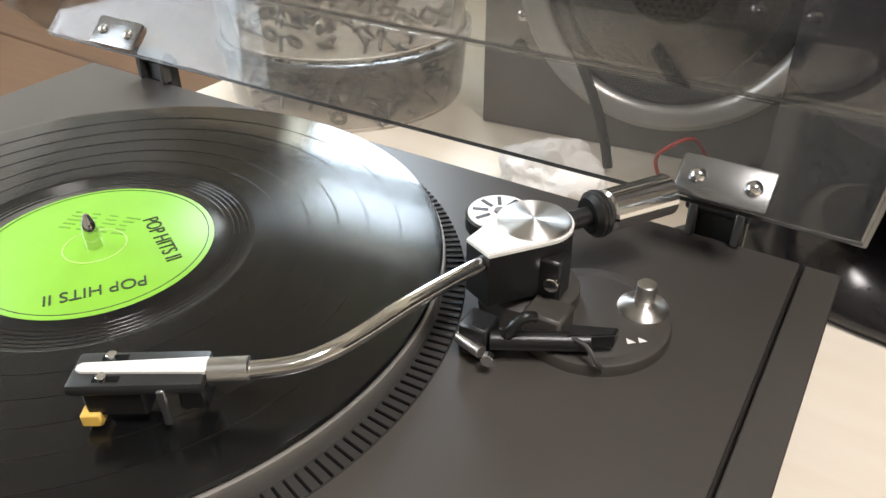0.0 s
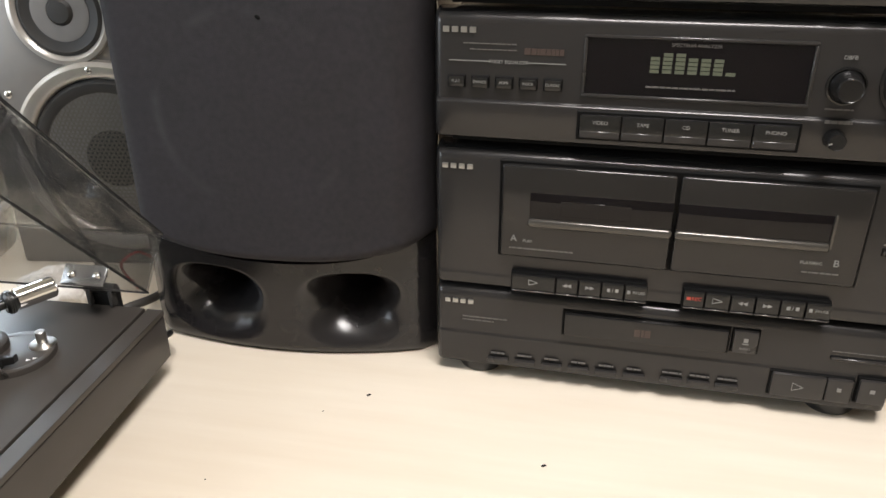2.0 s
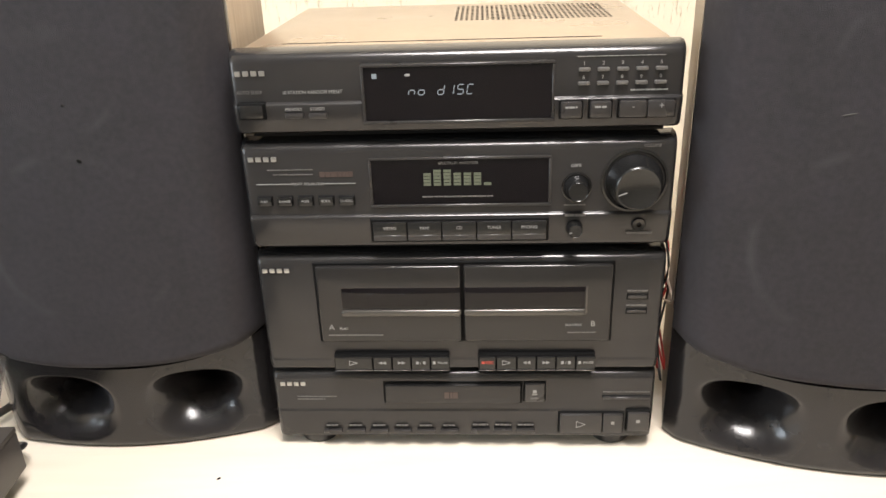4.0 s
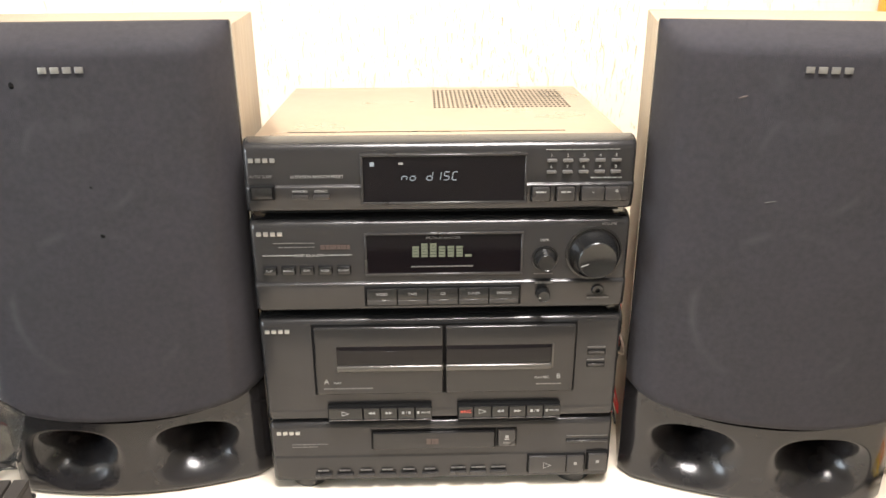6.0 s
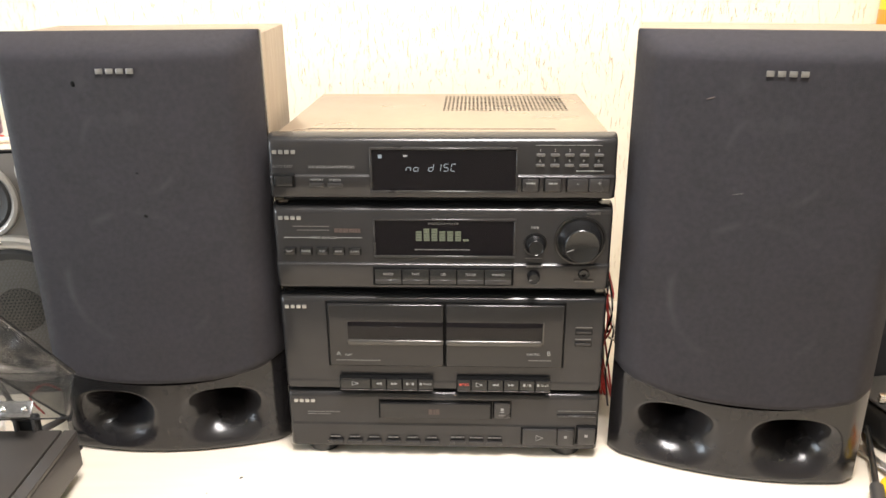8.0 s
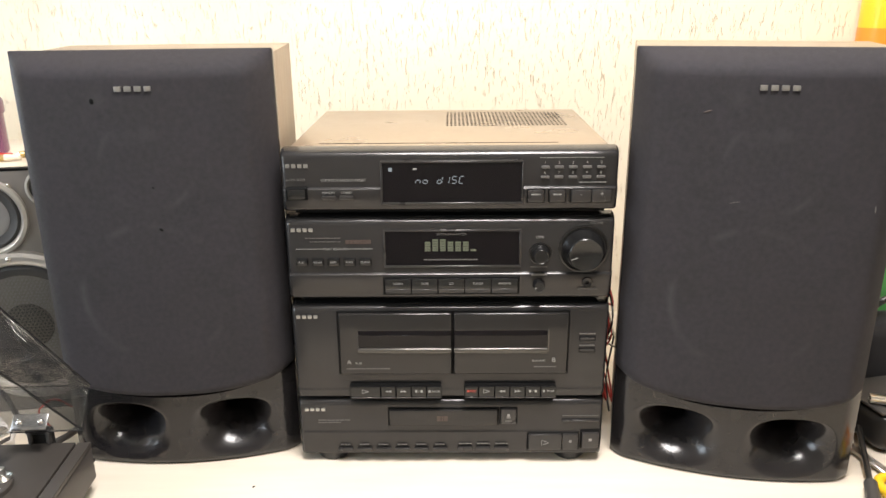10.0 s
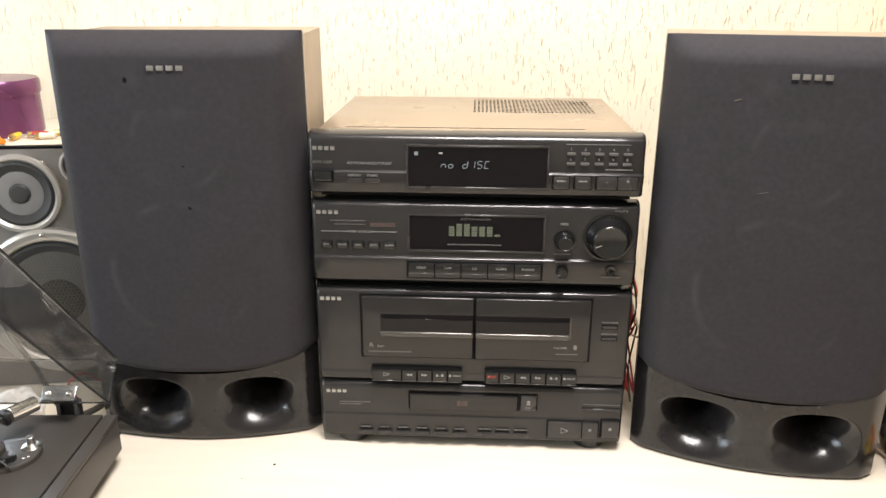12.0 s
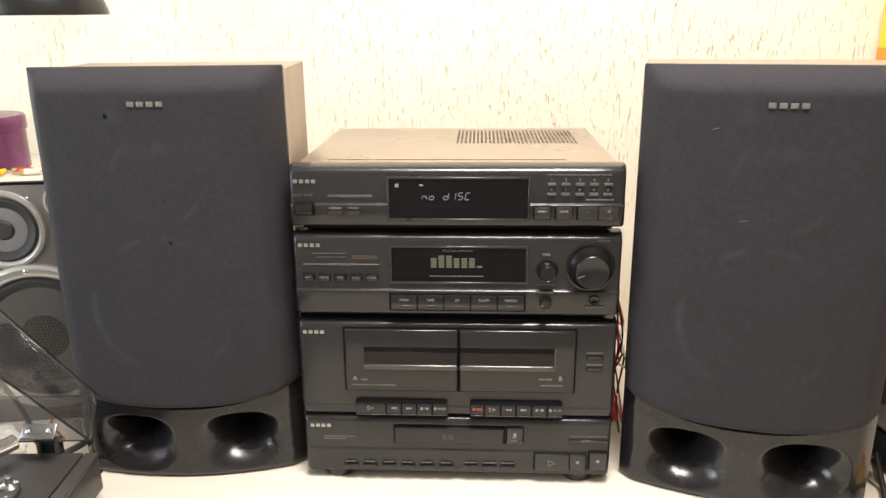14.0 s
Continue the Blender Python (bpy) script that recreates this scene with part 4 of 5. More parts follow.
cw0, cw1 = tl(-0.5180, -0.1280, 0.1030), tl(-0.4913, -0.0861, 0.1045)
ax = (cw1 - cw0).normalized()
part("rear_shaft", rod(cw0 - ax * 0.004, cw0 + ax * 0.022, 0.0040), M_BLACK, tt)
part("weight_collar", rod(cw0 + ax * 0.0105, cw0 + ax * 0.0185, 0.0095, seg=40, bev=0.002), M_BLACK, tt, "glossy black ring")
part("collar_ring", rod(cw0 + ax * 0.0130, cw0 + ax * 0.0160, 0.0099, seg=40), M_BLACK, tt)
part("counterweight", rod(cw0 + ax * 0.0185, cw1, 0.0088, seg=48, bev=0.0012), M_CHROME, tt, "polished counterweight")
side = ta(-0.5300, -0.1350, 0)
part("bearing_screw_block", box(side.x - 0.005, side.x + 0.006, side.y - 0.006, side.y + 0.005, 0.083, 0.101, 0.001, 1), M_BLACK, tt)
part("bearing_screw", rod(ta(-0.5270, -0.1395, 0.0755), ta(-0.5262, -0.1435, 0.0755), 0.0030), M_CHROME, tt)
arm = [tl(-0.5300, -0.1600, 0.1010), tl(-0.5345, -0.1810, 0.1025), tl(-0.5397, -0.2053, 0.1030), tl(-0.5438, -0.2248, 0.1020), tl(-0.5472, -0.2380, 0.1020), tl(-0.5533, -0.2472, 0.1010), tl(-0.5633, -0.2569, 0.1010)]
part("arm_tube", tube(arm, 0.0031, 20, None, 8), M_CHROME, tt, "polished curved arm tube")
hx0, hx1 = tl(-0.5625, -0.2560, 0.1010), tl(-0.5734, -0.2637, 0.1005)
hd = (hx1 - hx0).normalized()
part("shell_collar", rod(hx0, hx1, 0.0046, seg=32), M_ALU, tt, "ribbed aluminium collar")
hm = Matrix.Translation(hx1) @ Matrix.Rotation(math.atan2(hd.y, hd.x), 4, "Z")
shell = part("headshell", box(0.0, 0.0415, -0.0078, 0.0078, -0.0020, 0.0025, 0.0012, 2), M_SHELL, tt, "dark grey headshell", True, hm)
inlay = bmesh.new()
edge = [(0.0, -0.0034), (0.0385, -0.0018), (0.0398, -0.0008), (0.0398, 0.0012), (0.0385, 0.0022), (0.0, 0.0034)]
lo, hi = [inlay.verts.new((x, y, 0.0022)) for x, y in edge], [inlay.verts.new((x, y, 0.0034)) for x, y in edge]
inlay.faces.new(lo[::-1])
inlay.faces.new(hi)
for i in range(6):
    inlay.faces.new((lo[i], lo[(i + 1) % 6], hi[(i + 1) % 6], hi[i]))
part("inlay", inlay, M_WHITE, shell, "pale metal stripe, wider towards the arm", False)
for y in (-0.0048, 0.0050):
    part("screw_slot", box(0.0255, 0.0335, y - 0.0012, y + 0.0012, 0.0020, 0.0027), M_GAP, shell, "", False)
part("shell_root", box(0.0, 0.0085, -0.0070, 0.0070, -0.0095, -0.0015, 0.001, 1), M_BLACK, shell)
for y in (-0.0048, 0.0050):
    part("cartridge_screw", rod((0.0305, y, 0.0024), (0.0305, y, 0.0042), 0.0017), M_CHROME, shell)
    part("screw_shank", rod((0.0305, y, -0.0090), (0.0305, y, 0.0024), 0.0008, seg=10), M_ALU, shell)
part("cartridge", box(0.0190, 0.0380, -0.0062, 0.0062, -0.0120, -0.0020, 0.0008, 1), M_BLACK, shell, "black pickup cartridge")
part("stylus_guard", box(0.0335, 0.0400, 0.0005, 0.0078, -0.0150, -0.0100, 0.0006, 1), M_STYLUS, shell, "amber stylus holder")
part("finger_lift", box(0.0110, 0.0138, 0.0079, 0.0094, -0.0135, 0.0010, 0.0005, 1), M_HINGE, shell)
# cueing lift, arm rest and their levers
lf = tl(-0.4826, -0.1235, 0)
part("lift_base", lathe([(0, 0.0025), (0.0080, 0.0025), (0.0100, 0.0010), (0.0104, 0)], 48), M_SPUN, tt, "spun aluminium base", True, pose(lf.x, lf.y, DECK + 0.0045))
part("lift_pin", rod((lf.x, lf.y, DECK + 0.006), (lf.x, lf.y, DECK + 0.0165), 0.0040, seg=32), M_ALU, tt)
marks = bmesh.new()
for k in (0, 1):
    c = ta(-0.4955 + 0.0035 * k, -0.1345 + 0.003 * k, 0)
    vs = [marks.verts.new((c.x + 0.0024 * math.cos(q), c.y + 0.0018 * math.sin(q), DECK + 0.0049)) for q in (0.4, 2.5, 4.6)]
    marks.faces.new(vs)
part("arrow_marks", marks, M_WHITE, tt, "", False)
rest = ta(-0.5420, -0.1660, 0)
part("rest_post", box(rest.x - 0.008, rest.x + 0.004, rest.y - 0.005, rest.y + 0.007, DECK, 0.083, 0.001, 1), M_BLACK, tt)
part("rest_hook", tube([ta(-0.5330, -0.1640, 0.062), ta(-0.5295, -0.1665, 0.070), ta(-0.5260, -0.1640, 0.0745), ta(-0.5235, -0.1605, 0.0735)], 0.0022, 10), M_BLACK, tt)
part("cue_rail", rod(ta(-0.5380, -0.1675, 0.0610), ta(-0.5060, -0.1480, 0.0610), 0.0038, seg=20), M_BLACK, tt, "glossy black cue rail")
part("cue_lever", prism([ta(-0.5150, -0.1470, 0), ta(-0.4990, -0.1390, 0), ta(-0.4985, -0.1440, 0), ta(-0.5130, -0.1545, 0)], 0.0755, 0.0815, 0.0006), M_BLACK, tt)
part("lever_screw", rod(ta(-0.5345, -0.1735, 0.0590), ta(-0.5335, -0.1765, 0.0590), 0.0026), M_CHROME, tt)
part("rest_clip", rod(ta(-0.5500, -0.1700, 0.0590), ta(-0.5380, -0.1730, 0.0590), 0.0026), M_ALU, tt)
part("rest_block", box(rest.x + 0.010, rest.x + 0.026, rest.y + 0.012, rest.y + 0.026, DECK, 0.0845, 0.0012, 1), M_PLINTH, tt)
part("cue_wire", tube([ta(-0.5170, -0.1520, 0.063), ta(-0.5060, -0.1540, 0.064), ta(-0.5000, -0.1560, 0.060), ta(-0.4985, -0.1530, 0.0545)], 0.0009, 8), M_CABLE, tt)

# lid: a smoked box with five sides, open at 47 degrees
LIDM = TT.inverted() @ pose(-0.4174, -0.0335, 0.1340, 0, 0, 2.6) @ pose(0, 0, 0, -46.6)
LW, LD, LH, TH = 0.498, 0.350, 0.0530, 0.003
lid = part("lid", box(-LW, 0, -LD, 0, -TH, 0, 0.0008, 1), M_LID, tt, "smoked clear acrylic lid, raised", True, LIDM)
part("rear_wall", box(-LW, 0, -TH, 0, -LH, -TH - 0.0002, 0.0006, 1), M_LID, lid)
part("front_wall", box(-LW, 0, -LD, -LD + TH, -LH, -TH - 0.0002, 0.0006, 1), M_LID, lid)
for x in (-LW, -TH):
    part("side_wall", box(x, x + TH, -LD + TH + 0.0002, -TH - 0.0002, -LH, -TH - 0.0002, 0.0006, 1), M_LID, lid)
for a in ((-LW - 0.0003, 0.0003, -0.0008, 0.0004, -LH - 0.0006, -LH + 0.0010), (-LW - 0.0003, 0.0003, -0.0010, 0.0004, -0.0012, 0.0004), (-0.0012, 0.0004, -LD, -0.0012, -0.0012, 0.0004), (-0.0012, 0.0004, -LD, -0.0012, -LH - 0.0006, -LH + 0.0010), (-LW - 0.0003, 0.0003, -LD - 0.0004, -LD + 0.0010, -0.0012, 0.0004)):
    part("edge_line", box(*a), M_LIDEDGE, lid, "", False)
for o in (lid, *lid.children):
    o.visible_shadow = False
for hxw, hyw in ((-0.4735, -0.062), (-0.8500, -0.0820)):
    p = LIDM.inverted() @ tl(hxw, hyw, 0.0980)
    bracket = part("hinge_plate", box(p.x - 0.0195, p.x + 0.0195, -TH - 0.0030, -TH - 0.0004, -0.0525, -0.0335, 0.0014, 2), M_HINGE, lid, "chromed hinge plate with two screws")
    for dx in (-0.011, 0.012):
        part("screw", lathe([(0, 0.0030), (0.0018, 0.0027), (0.0034, 0.0014), (0.0038, 0)], 24), M_CHROME, bracket, "", True, pose(p.x + dx, -TH - 0.0029, -0.0430, 90))
    q = tl(hxw - 0.003, hyw, 0)
    block = part("hinge_block", box(q.x - 0.0125, q.x + 0.0125, 0.0006, 0.0100, 0.040, 0.0830, 0.0015, 2), M_BLACK, tt, "black hinge block")
    part("hinge_pin", rod((q.x - 0.0145, 0.0010, 0.0845), (q.x + 0.0145, 0.0010, 0.0845), 0.0046), M_BLACK, tt)
    for dx in (-0.0105, 0.0105):
        part("hinge_cheek", box(q.x + dx - 0.002, q.x + dx + 0.002, -0.0045, 0.004, DECK + 0.0004, 0.0860, 0.0008, 1), M_CABLE, block)

# ---------- behind the record player ----------
SIL = pose(-0.709, 0.128, 0, 0, 0, 8)
sil = thing("silver_loudspeaker", SIL, "silver grey three way loudspeaker with a perforated woofer grille", "loudspeaker")
SW, SH = 0.262, 0.350
part("cabinet", box(0.002, SW - 0.002, 0.012, 0.22, 0.0, SH, 0.001, 1), M_TABLE, sil, "pale wooden cabinet")
part("baffle", box(0, SW, 0, 0.014, 0.0, SH - 0.004, 0.002, 2), M_GREYPLASTIC, sil, "silver grey moulded baffle")
part("top_seam", box(0, SW, 0.001, 0.016, SH - 0.004, SH - 0.001), M_GAP, sil, "", False)
face = Matrix.Rotation(radians(90), 4, "X")


def driver(x, z, r, parts):
    for name, prof, m, lab in parts:
        part(name, lathe([(r * a, r * b) for a, b in prof], 72), m, sil, lab, True, Matrix.Translation((x, 0, z)) @ face)


driver(0.135, 0.130, 0.108, (
    ("woofer_ring", ((1.0, 0.0), (0.99, 0.06), (0.95, 0.09), (0.87, 0.085), (0.83, 0.05), (0.82, 0.0)), M_RING, "silver ring"),
    ("woofer_surround", ((0.82, 0.02), (0.78, 0.05), (0.72, 0.045), (0.68, 0.02)), M_CONE, ""),
    ("woofer_cone", ((0.68, 0.02), (0.5, 0.012), (0.3, 0.008)), M_CONEGREY, "grey paper cone"),
    ("woofer_cap", ((0.3, 0.010), (0.2, 0.03), (0, 0.04)), M_CONE, "dark dustcap"),
))
perf = bmesh.new()
st = 0.0052
for j in range(-16, 17):
    for i in range(-17, 18):
        x, z = (i + 0.5 * (j % 2)) * st, j * st * 0.87
        r = math.hypot(x, z)
        if r > 0.089:
            continue
        y = -0.0095 + 0.5 * (r * r) / 0.4
        a = [perf.verts.new((x + 0.0027 * math.cos(q), y, z + 0.0027 * math.sin(q))) for q in [math.pi / 6 + math.pi / 3 * k for k in range(6)]]
        b = [perf.verts.new((x + 0.0018 * math.cos(q), y, z + 0.0018 * math.sin(q))) for q in [math.pi / 6 + math.pi / 3 * k for k in range(6)]]
        for k in range(6):
            perf.faces.new((a[k], a[(k + 1) % 6], b[(k + 1) % 6], b[k]))
tagged(part("perforated_grille", perf, M_MESH, sil, "perforated steel grille over the woofer", False, pose(0.135, 0, 0.130)), kind="stuff")
driver(0.1060, 0.286, 0.054, (
    ("midrange_ring", ((1.0, 0.0), (0.98, 0.08), (0.90, 0.1), (0.84, 0.06), (0.82, 0.0)), M_RING, "silver ring"),
    ("midrange_cone", ((0.82, 0.03), (0.75, 0.06), (0.68, 0.02), (0.56, 0.0), (0.34, -0.05)), M_CONE, ""),
    ("midrange_middle", ((0.56, 0.01), (0.50, 0.02), (0.26, 0.01)), M_CONEGREY, "grey cone"),
    ("midrange_cap", ((0.26, 0.0), (0.2, 0.06), (0, 0.08)), M_CONE, ""),
))
for x, z, r in ((0.186, 0.322, 0.025), (0.196, 0.268, 0.022)):
    driver(x, z, r, (("tweeter_ring", ((1.0, 0.0), (0.97, 0.1), (0.85, 0.12), (0.78, 0.0)), M_RING, ""), ("tweeter_dome", ((0.8, 0.01), (0.5, 0.02), (0.3, 0.12), (0, 0.16)), M_CONE, "")))
for x, z in ((0.030, 0.090), (0.128, 0.229), (0.030, 0.200), (0.232, 0.046), (0.232, 0.200), (0.140, 0.326), (0.040, 0.326)):
    part("baffle_screw", lathe([(0, 0.0020), (0.0022, 0.0018), (0.0040, 0.0008), (0.0046, 0)], 20), M_CHROME, sil, "", True, Matrix.Translation((x, -0.0085 if 0.1 < x < 0.2 and z < 0.25 else -0.0005, z)) @ face)
part("baffle_hole", lathe([(0, 0.0004), (0.0058, 0.0006), (0.0062, 0)], 24), M_GAP, sil, "dark round hole", True, Matrix.Translation((0.030, -0.0003, 0.067)) @ face)

POTM = pose(-0.676, 0.240, SH)
pot = thing("purple_tin", POTM, "shiny purple lidded tin on the silver loudspeaker", "tin")
part("body", lathe([(0, 0), (0.058, 0), (0.060, 0.002), (0.060, 0.055), (0, 0.055)], 64), M_PURPLE, pot)
part("lid", lathe([(0.0615, 0.055), (0.0625, 0.057), (0.0625, 0.072), (0.060, 0.076), (0, 0.077)], 64), M_PURPLE, pot, "purple lid with a rolled edge")


def plug(x, y, turn, m, label):
    p = thing("audio_plug", pose(x, y, SH + 0.005, 0, 0, turn), label, "plug", "loose plugs on the loudspeaker")
    part("sleeve", rod((0, 0, 0), (0.020, 0, 0), 0.0048, 0.0036), m, p)
    part("collar", rod((-0.006, 0, 0), (0.0, 0, 0), 0.0044), M_BRASS, p)
    part("pin", rod((-0.013, 0, 0), (-0.006, 0, 0), 0.0016, seg=12), M_ALU, p)


for k, (x, y, a, m, lab) in enumerate(((-0.622, 0.180, 95, M_YELLOW, "yellow audio plug lying loose"), (-0.606, 0.200, 20, M_RED, "red audio plug lying loose"), (-0.590, 0.190, 10, M_CREAMWIRE, "white audio plug lying loose"), (-0.652, 0.185, 160, M_BLACK, "black audio plug lying loose"), (-0.576, 0.215, 35, M_BLACK, "black audio plug lying loose"), (-0.632, 0.160, -40, M_ORANGE, "orange audio plug lying loose"))):
    plug(x, y, a, m, lab)

# two clear tubs of screws, one on the other
rnd = random.Random(11)


def tub(x, y, z, r, h, label):
    t = thing("clear_tub", pose(x, y, z), label, "tub", "stacked tubs of screws")
    w = part("wall", lathe([(r * 0.93, 0.0015), (r * 0.94, 0), (r * 0.95, 0.002), (r, h), (r - 0.0012, h), (r * 0.935, 0.003)], 72), M_TUB, t, "clear plastic wall")
    w.visible_shadow = False
    part("base", lathe([(0, 0.0), (r * 0.93, 0.0), (r * 0.93, 0.0015), (0, 0.0015)], 48), M_CREAMWIRE, t)
    part("rim", lathe([(r - 0.001, h - 0.007), (r + 0.003, h - 0.006), (r + 0.003, h), (r - 0.0015, h + 0.0005)], 72), M_TUB, t, "thick rolled rim")
    pile = bmesh.new()
    for i in range(130):
        a, q = rnd.uniform(0, 6.28), r * 0.88 * math.sqrt(rnd.random())
        px, py, pz = q * math.cos(a), q * math.sin(a), 0.004 + rnd.uniform(0, h * 0.42) * (1 - 0.4 * q / r)
        m = Matrix.Translation((px, py, pz)) @ Euler((rnd.uniform(-1.2, 1.2), rnd.uniform(-1.2, 1.2), rnd.uniform(0, 6))).to_matrix().to_4x4()
        if i % 3:
            lathe([(0, 0.002), (0.004, 0.0012), (0.004, 0), (0.0016, 0), (0.0016, -0.014), (0, -0.016)], 8, pile, m)
        else:
            lathe([(0.003, 0), (0.003, 0.0016), (0.007, 0.0016), (0.007, 0), (0.003, 0)], 12, pile, m)
    tagged(part("loose_screws", pile, M_ZINC, t, "heap of screws and washers"), kind="stuff")
    return t


tub(-0.848, 0.128, 0.0, 0.106, 0.058, "clear plastic tub of washers and screws on the table")
tub(-0.848, 0.128, 0.0588, 0.108, 0.062, "clear plastic tub of screws standing on another tub")

cot = bmesh.new()
rnd = random.Random(3)
bmesh.ops.create_icosphere(cot, subdivisions=5, radius=1.0)
for v in cot.verts:
    p = v.co.copy()
    k = 1 + 0.34 * noise.noise(p * 1.6 + Vector((4, 0, 2))) + 0.20 * abs(noise.noise(p * 3.2)) + 0.05 * noise.noise(p * 8)
    v.co = Vector((p.x * 0.034 * k, p.y * 0.024 * k, max(0.0, 0.018 + p.z * 0.028 * k)))
cotton = part("cotton_wad", cot, M_COTTON, None, "", True, pose(-0.603, 0.040, 0))
tagged(cotton, "crumpled wad of white cotton wool on the table", "cotton wool")


def cable(points, r, m, label, group=""):
    return tagged(part("cable", tube(points, r, 10, None, 8), m), label, "cable", group)


cable([(-0.556, -0.020, 0.005), (-0.535, 0.000, 0.012), (-0.510, 0.024, 0.018), (-0.497, 0.060, 0.014), (-0.500, 0.12, 0.006), (-0.50, 0.2, 0.005)], 0.0045, M_CABLE, "thick grey cable lying on the table")
cable([(-0.676, 0.108, 0.225), (-0.650, 0.098, 0.165), (-0.624, 0.096, 0.10), (-0.598, 0.098, 0.045), (-0.588, 0.102, 0.005)], 0.0036, M_CABLE, "dark cable hanging before the silver loudspeaker")
cable([(-0.540, 0.090, 0.002), (-0.548, 0.080, 0.030), (-0.540, 0.078, 0.044), (-0.528, 0.088, 0.048), (-0.522, 0.116, 0.020)], 0.0014, M_RED, "thin red wire looped on the table")
cable([(-0.440, -0.046, 0.030), (-0.432, -0.030, 0.030), (-0.450, -0.010, 0.016), (-0.490, 0.004, 0.004), (-0.52, 0.03, 0.0035)], 0.0030, M_BLACK, "black lead behind the record player")

# wires between the stereo and the loudspeaker
rnd = random.Random(8)
for k in range(14):
    m, lab = ((M_RED, "red speaker wire"), (M_CREAMWIRE, "cream speaker wire"), (M_RED, "red speaker wire"), (M_BLACK, "black speaker wire"))[k % 4]
    x = 0.206 + rnd.uniform(-0.008, 0.010)
    pts = [(0.205 + rnd.uniform(0, 0.02), 0.33, 0.16)]
    for j in range(5):
        pts.append((x + rnd.uniform(-0.009, 0.009), 0.105 + rnd.uniform(-0.03, 0.03), 0.045 + 0.034 * j + rnd.uniform(-0.022, 0.022)))
    pts.append((0.215, 0.32, 0.25))
    cable(pts, 0.0013, m, lab + " tangled behind the stereo", "tangled speaker wires")

# ---------- beside the right loudspeaker ----------
bottle = thing("yellow_bottle", pose(0.702, 0.425, 0), "tall yellow bottle with an orange label, near the wall", "bottle")
part("body", lathe([(0, 0), (0.034, 0), (0.037, 0.004), (0.037, 0.60), (0.030, 0.63), (0.016, 0.65), (0, 0.65)], 48), M_YELLOW, bottle)
part("label", lathe([(0.0374, 0.30), (0.0376, 0.301), (0.0376, 0.500), (0.0374, 0.501)], 48), M_ORANGE, bottle, "orange printed label")
part("cap", lathe([(0.017, 0.65), (0.017, 0.675), (0, 0.677)], 32), M_WHITE, bottle)

driver_tool = thing("screwdriver", look((0.489, -0.076, 0.012), (0.527, 0.021, 0.020)), "black screwdriver leaning on a dark pouch", "screwdriver")
part("shaft", rod((0, 0, 0.0), (0, 0, -0.115), 0.0035, seg=16), M_BLACK, driver_tool)
part("grip", rod((0, 0, 0.07), (0, 0, 0.0), 0.0085, 0.0075, seg=20), M_CABLE, driver_tool, "grey plastic grip")
shears = thing("scissors", pose(0.520, -0.085, 0.007, 0, 0, 15), "scissors with orange and yellow ring handles", "scissors")
for dx, m in ((0.0, M_YELLOW), (0.044, M_ORANGE)):
    loop = [(dx + 0.018 * math.cos(q), 0.026 * math.sin(q), 0) for q in [2 * math.pi * k / 12 for k in range(12)]]
    part("handle", tube(loop + loop[:1], 0.0058, 12, None, 4), m, shears)
part("blade", box(0.008, 0.020, 0.022, 0.13, -0.002, 0.002, 0.0008, 1), M_ALU, shears)
pouch = thing("tool_pouch", pose(0.585, 0.045, 0, 0, 0, 12), "soft black tool pouch lying on the table", "pouch")
bm = box(-0.055, 0.06, -0.04, 0.06, 0.0, 0.05, 0.018, 5)
for v in bm.verts:
    v.co += 0.006 * Vector((noise.noise(v.co * 40), noise.noise(v.co * 37 + Vector((3, 1, 0))), 0)) * (1 if v.co.z > 0.004 else 0)
part("body", bm, M_BLACK, pouch)
part("flap", box(-0.050, 0.058, -0.030, 0.056, 0.050, 0.055, 0.0025, 3), M_CABLE, pouch)
pliers = thing("pliers", pose(0.575, 0.03, 0.062, 0, 0, -20), "pliers with red sleeves lying on the pouch", "pliers")
part("sleeve", tube([(0, -0.02, 0), (0.03, -0.03, 0), (0.07, -0.026, 0)], 0.006, 12), M_RED, pliers)
part("sleeve", tube([(0, 0.0, 0), (0.03, 0.01, 0), (0.07, 0.008, 0)], 0.006, 12), M_RED, pliers)
part("jaw", box(-0.035, 0.0, -0.016, -0.004, -0.005, 0.005, 0.002, 2), M_ALU, pliers)
can = thing("green_canister", pose(0.664, 0.240, 0), "dark green canister behind the tools", "canister")
part("body", lathe([(0, 0), (0.045, 0), (0.047, 0.004), (0.047, 0.20), (0.040, 0.215), (0, 0.217)], 40), M_GREEN, can)
part("cap", lathe([(0.018, 0.217), (0.018, 0.235), (0, 0.236)], 24), M_BLACK, can)

bag = thing("tool_bag", pose(0.615, 0.150, 0, 0, 0, 6), "dark crumpled cloth bag standing behind the tools", "bag")
bm = box(-0.055, 0.075, -0.034, 0.034, 0.0, 0.125, 0.022, 5)
bmesh.ops.subdivide_edges(bm, edges=list(bm.edges), cuts=1)
for v in bm.verts:
    if v.co.z > 0.004:
        v.co += 0.010 * Vector((noise.noise(v.co * 26), noise.noise(v.co * 31 + Vector((2, 5, 0))) * 0.6, noise.noise(v.co * 22 + Vector((0, 4, 7)))))
part("body", bm, M_CLOTH, bag)
part("handle", tube([(-0.03, 0, 0.118), (-0.02, -0.01, 0.150), (0.02, -0.012, 0.158), (0.045, 0, 0.118)], 0.005, 10), M_BLACK, bag)

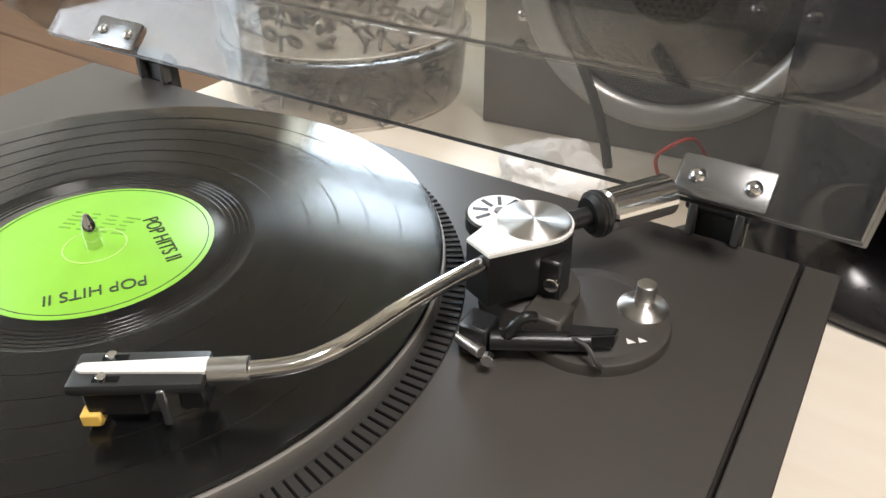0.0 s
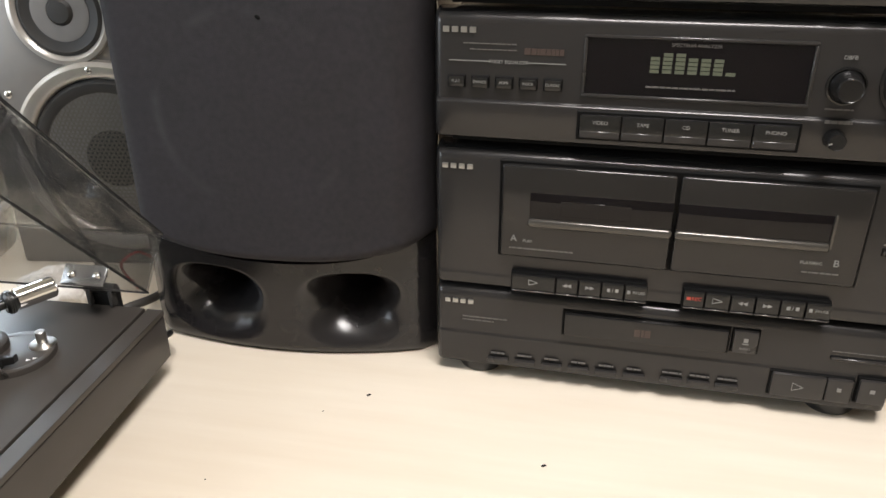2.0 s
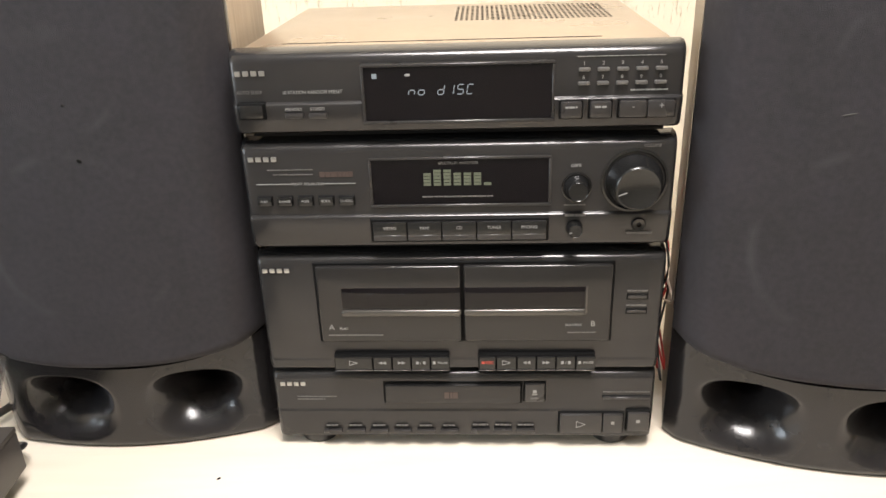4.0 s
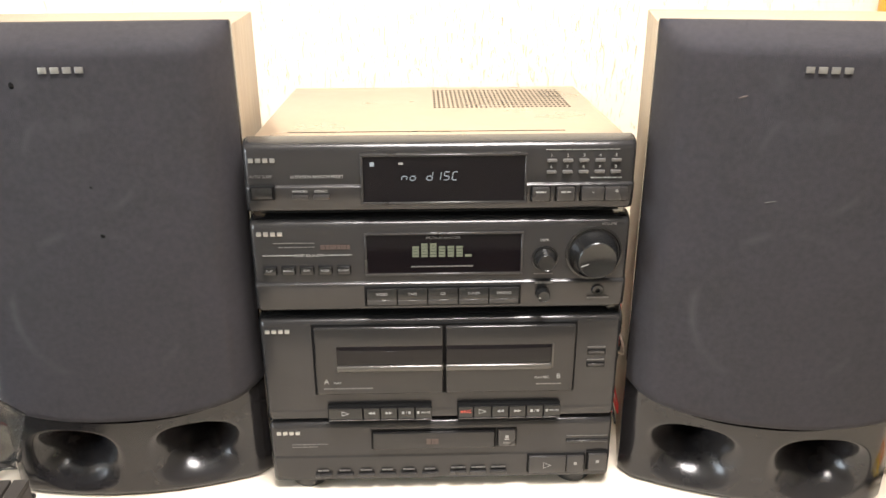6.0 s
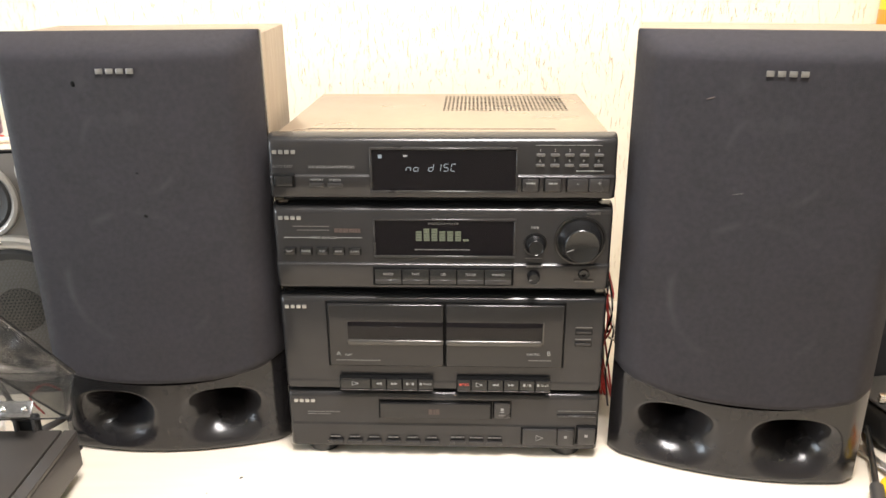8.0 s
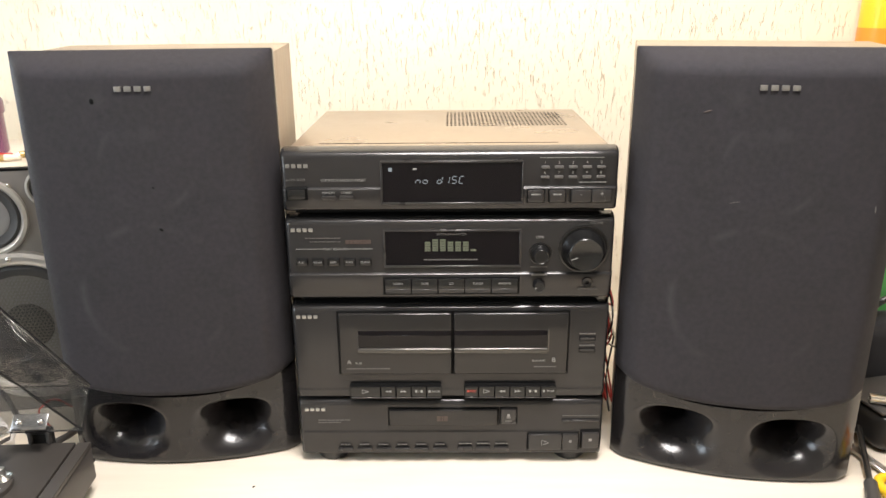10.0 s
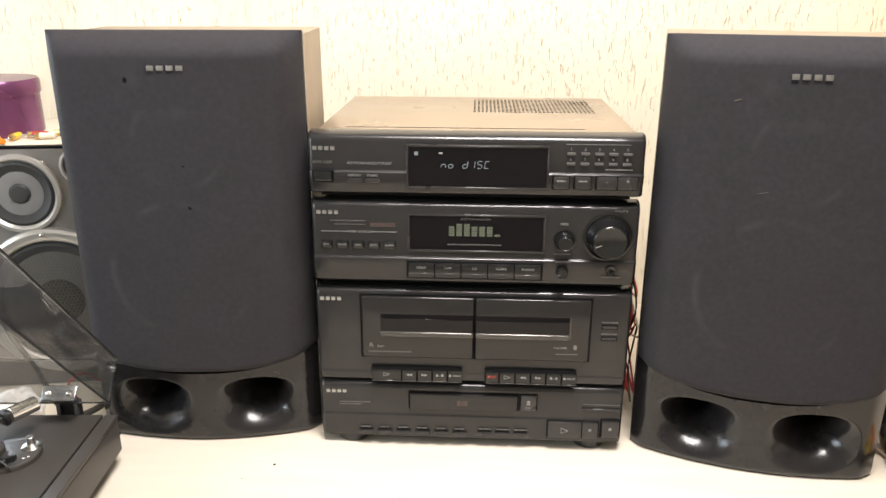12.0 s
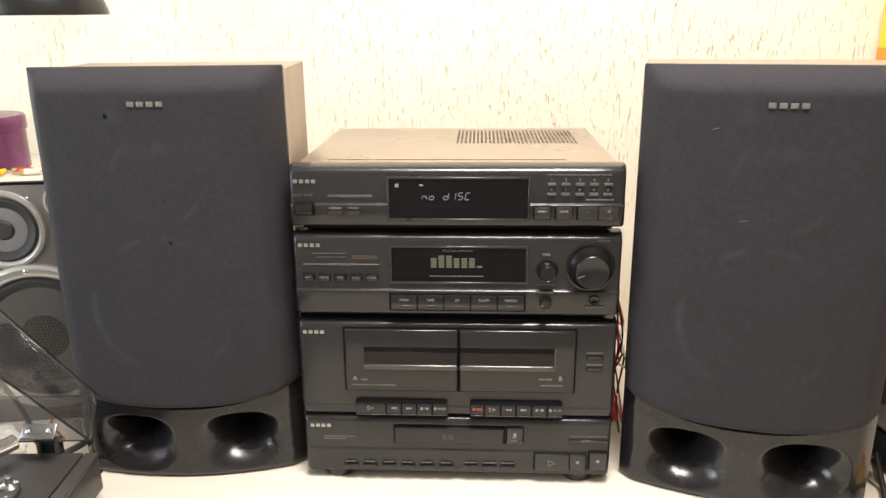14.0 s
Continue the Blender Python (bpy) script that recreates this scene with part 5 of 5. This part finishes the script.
# ---------- desk lamp over the tin ----------
lamp = thing("desk_lamp", pose(-0.560, 0.24, 0.560), "black desk lamp reaching out from the wall, lit", "lamp")
part("shade", lathe([(0.085, 0.0), (0.086, 0.004), (0.070, 0.050), (0.035, 0.078), (0.018, 0.082), (0.018, 0.081), (0.033, 0.076), (0.068, 0.049), (0.083, 0.004)], 48), M_BLACK, lamp, "black enamel shade")
part("arm", tube([(0, 0, 0.080), (0, 0.04, 0.12), (0, 0.15, 0.15), (0, 0.232, 0.10)], 0.007, 12), M_BLACK, lamp)
part("wall_plate", box(-0.03, 0.03, 0.224, 0.229, 0.06, 0.14, 0.002, 1), M_BLACK, lamp)
part("bulb", lathe([(0, 0.018), (0.016, 0.024), (0.024, 0.040), (0.018, 0.058), (0.012, 0.076), (0, 0.078)], 24), glow("warm_bulb", (1.0, 0.85, 0.65), 6.0), lamp, "glowing bulb")

# square housing made up for the unseen overhead lamp
ceil_lamp = thing("ceiling_lamp", pose(0.1, -0.45, 1.66), "added flat white square ceiling lamp, out of view", "lamp")
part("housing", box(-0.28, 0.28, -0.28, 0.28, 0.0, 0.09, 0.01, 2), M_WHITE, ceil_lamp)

# ---------- oak cupboard beside the table ----------
cup = thing("oak_cupboard", pose(0, 0, 0), "orange oak cupboard standing close beside the table", "cupboard")
part("carcass", box(-1.49, -0.965, -0.30, 0.465, FLOOR - 0.006, -0.050, 0.003, 1), M_FLOORWOOD, cup)
for k in range(4):
    part("top_board", box(-1.495, -0.962, -0.305 + 0.1925 * k, -0.1145 + 0.1925 * k, -0.050, -0.026, 0.002, 1), M_FLOORWOOD, cup)

# ---------- floor planks ----------
plank = box(-0.45, 0.45, -0.056, 0.056, -0.006, 0.0, 0.0012, 1)
proto = part("plank", plank, M_FLOORWOOD, floor, "", False)
proto.location = (-1.05, 0.40, FLOOR)
short_plank = box(-0.222, 0.222, -0.056, 0.056, -0.006, 0.0, 0.0012, 1)
short = part("plank", short_plank, M_FLOORWOOD, floor, "", False)
short.location = (-1.277, 0.40 - 0.114, FLOOR)
for j in range(27):
    spots = ((-1.05, proto), (-0.148, proto), (0.754, proto), (1.656, proto)) if j % 2 == 0 else ((-1.277, short), (-0.601, proto), (0.301, proto), (1.203, proto), (1.879, short))
    for k, (x, kind) in enumerate(spots):
        if k == 0 and j < 2:
            continue
        o = new("plank", kind.data)
        o.parent = floor
        o.location = (x, 0.40 - 0.114 * j, FLOOR)
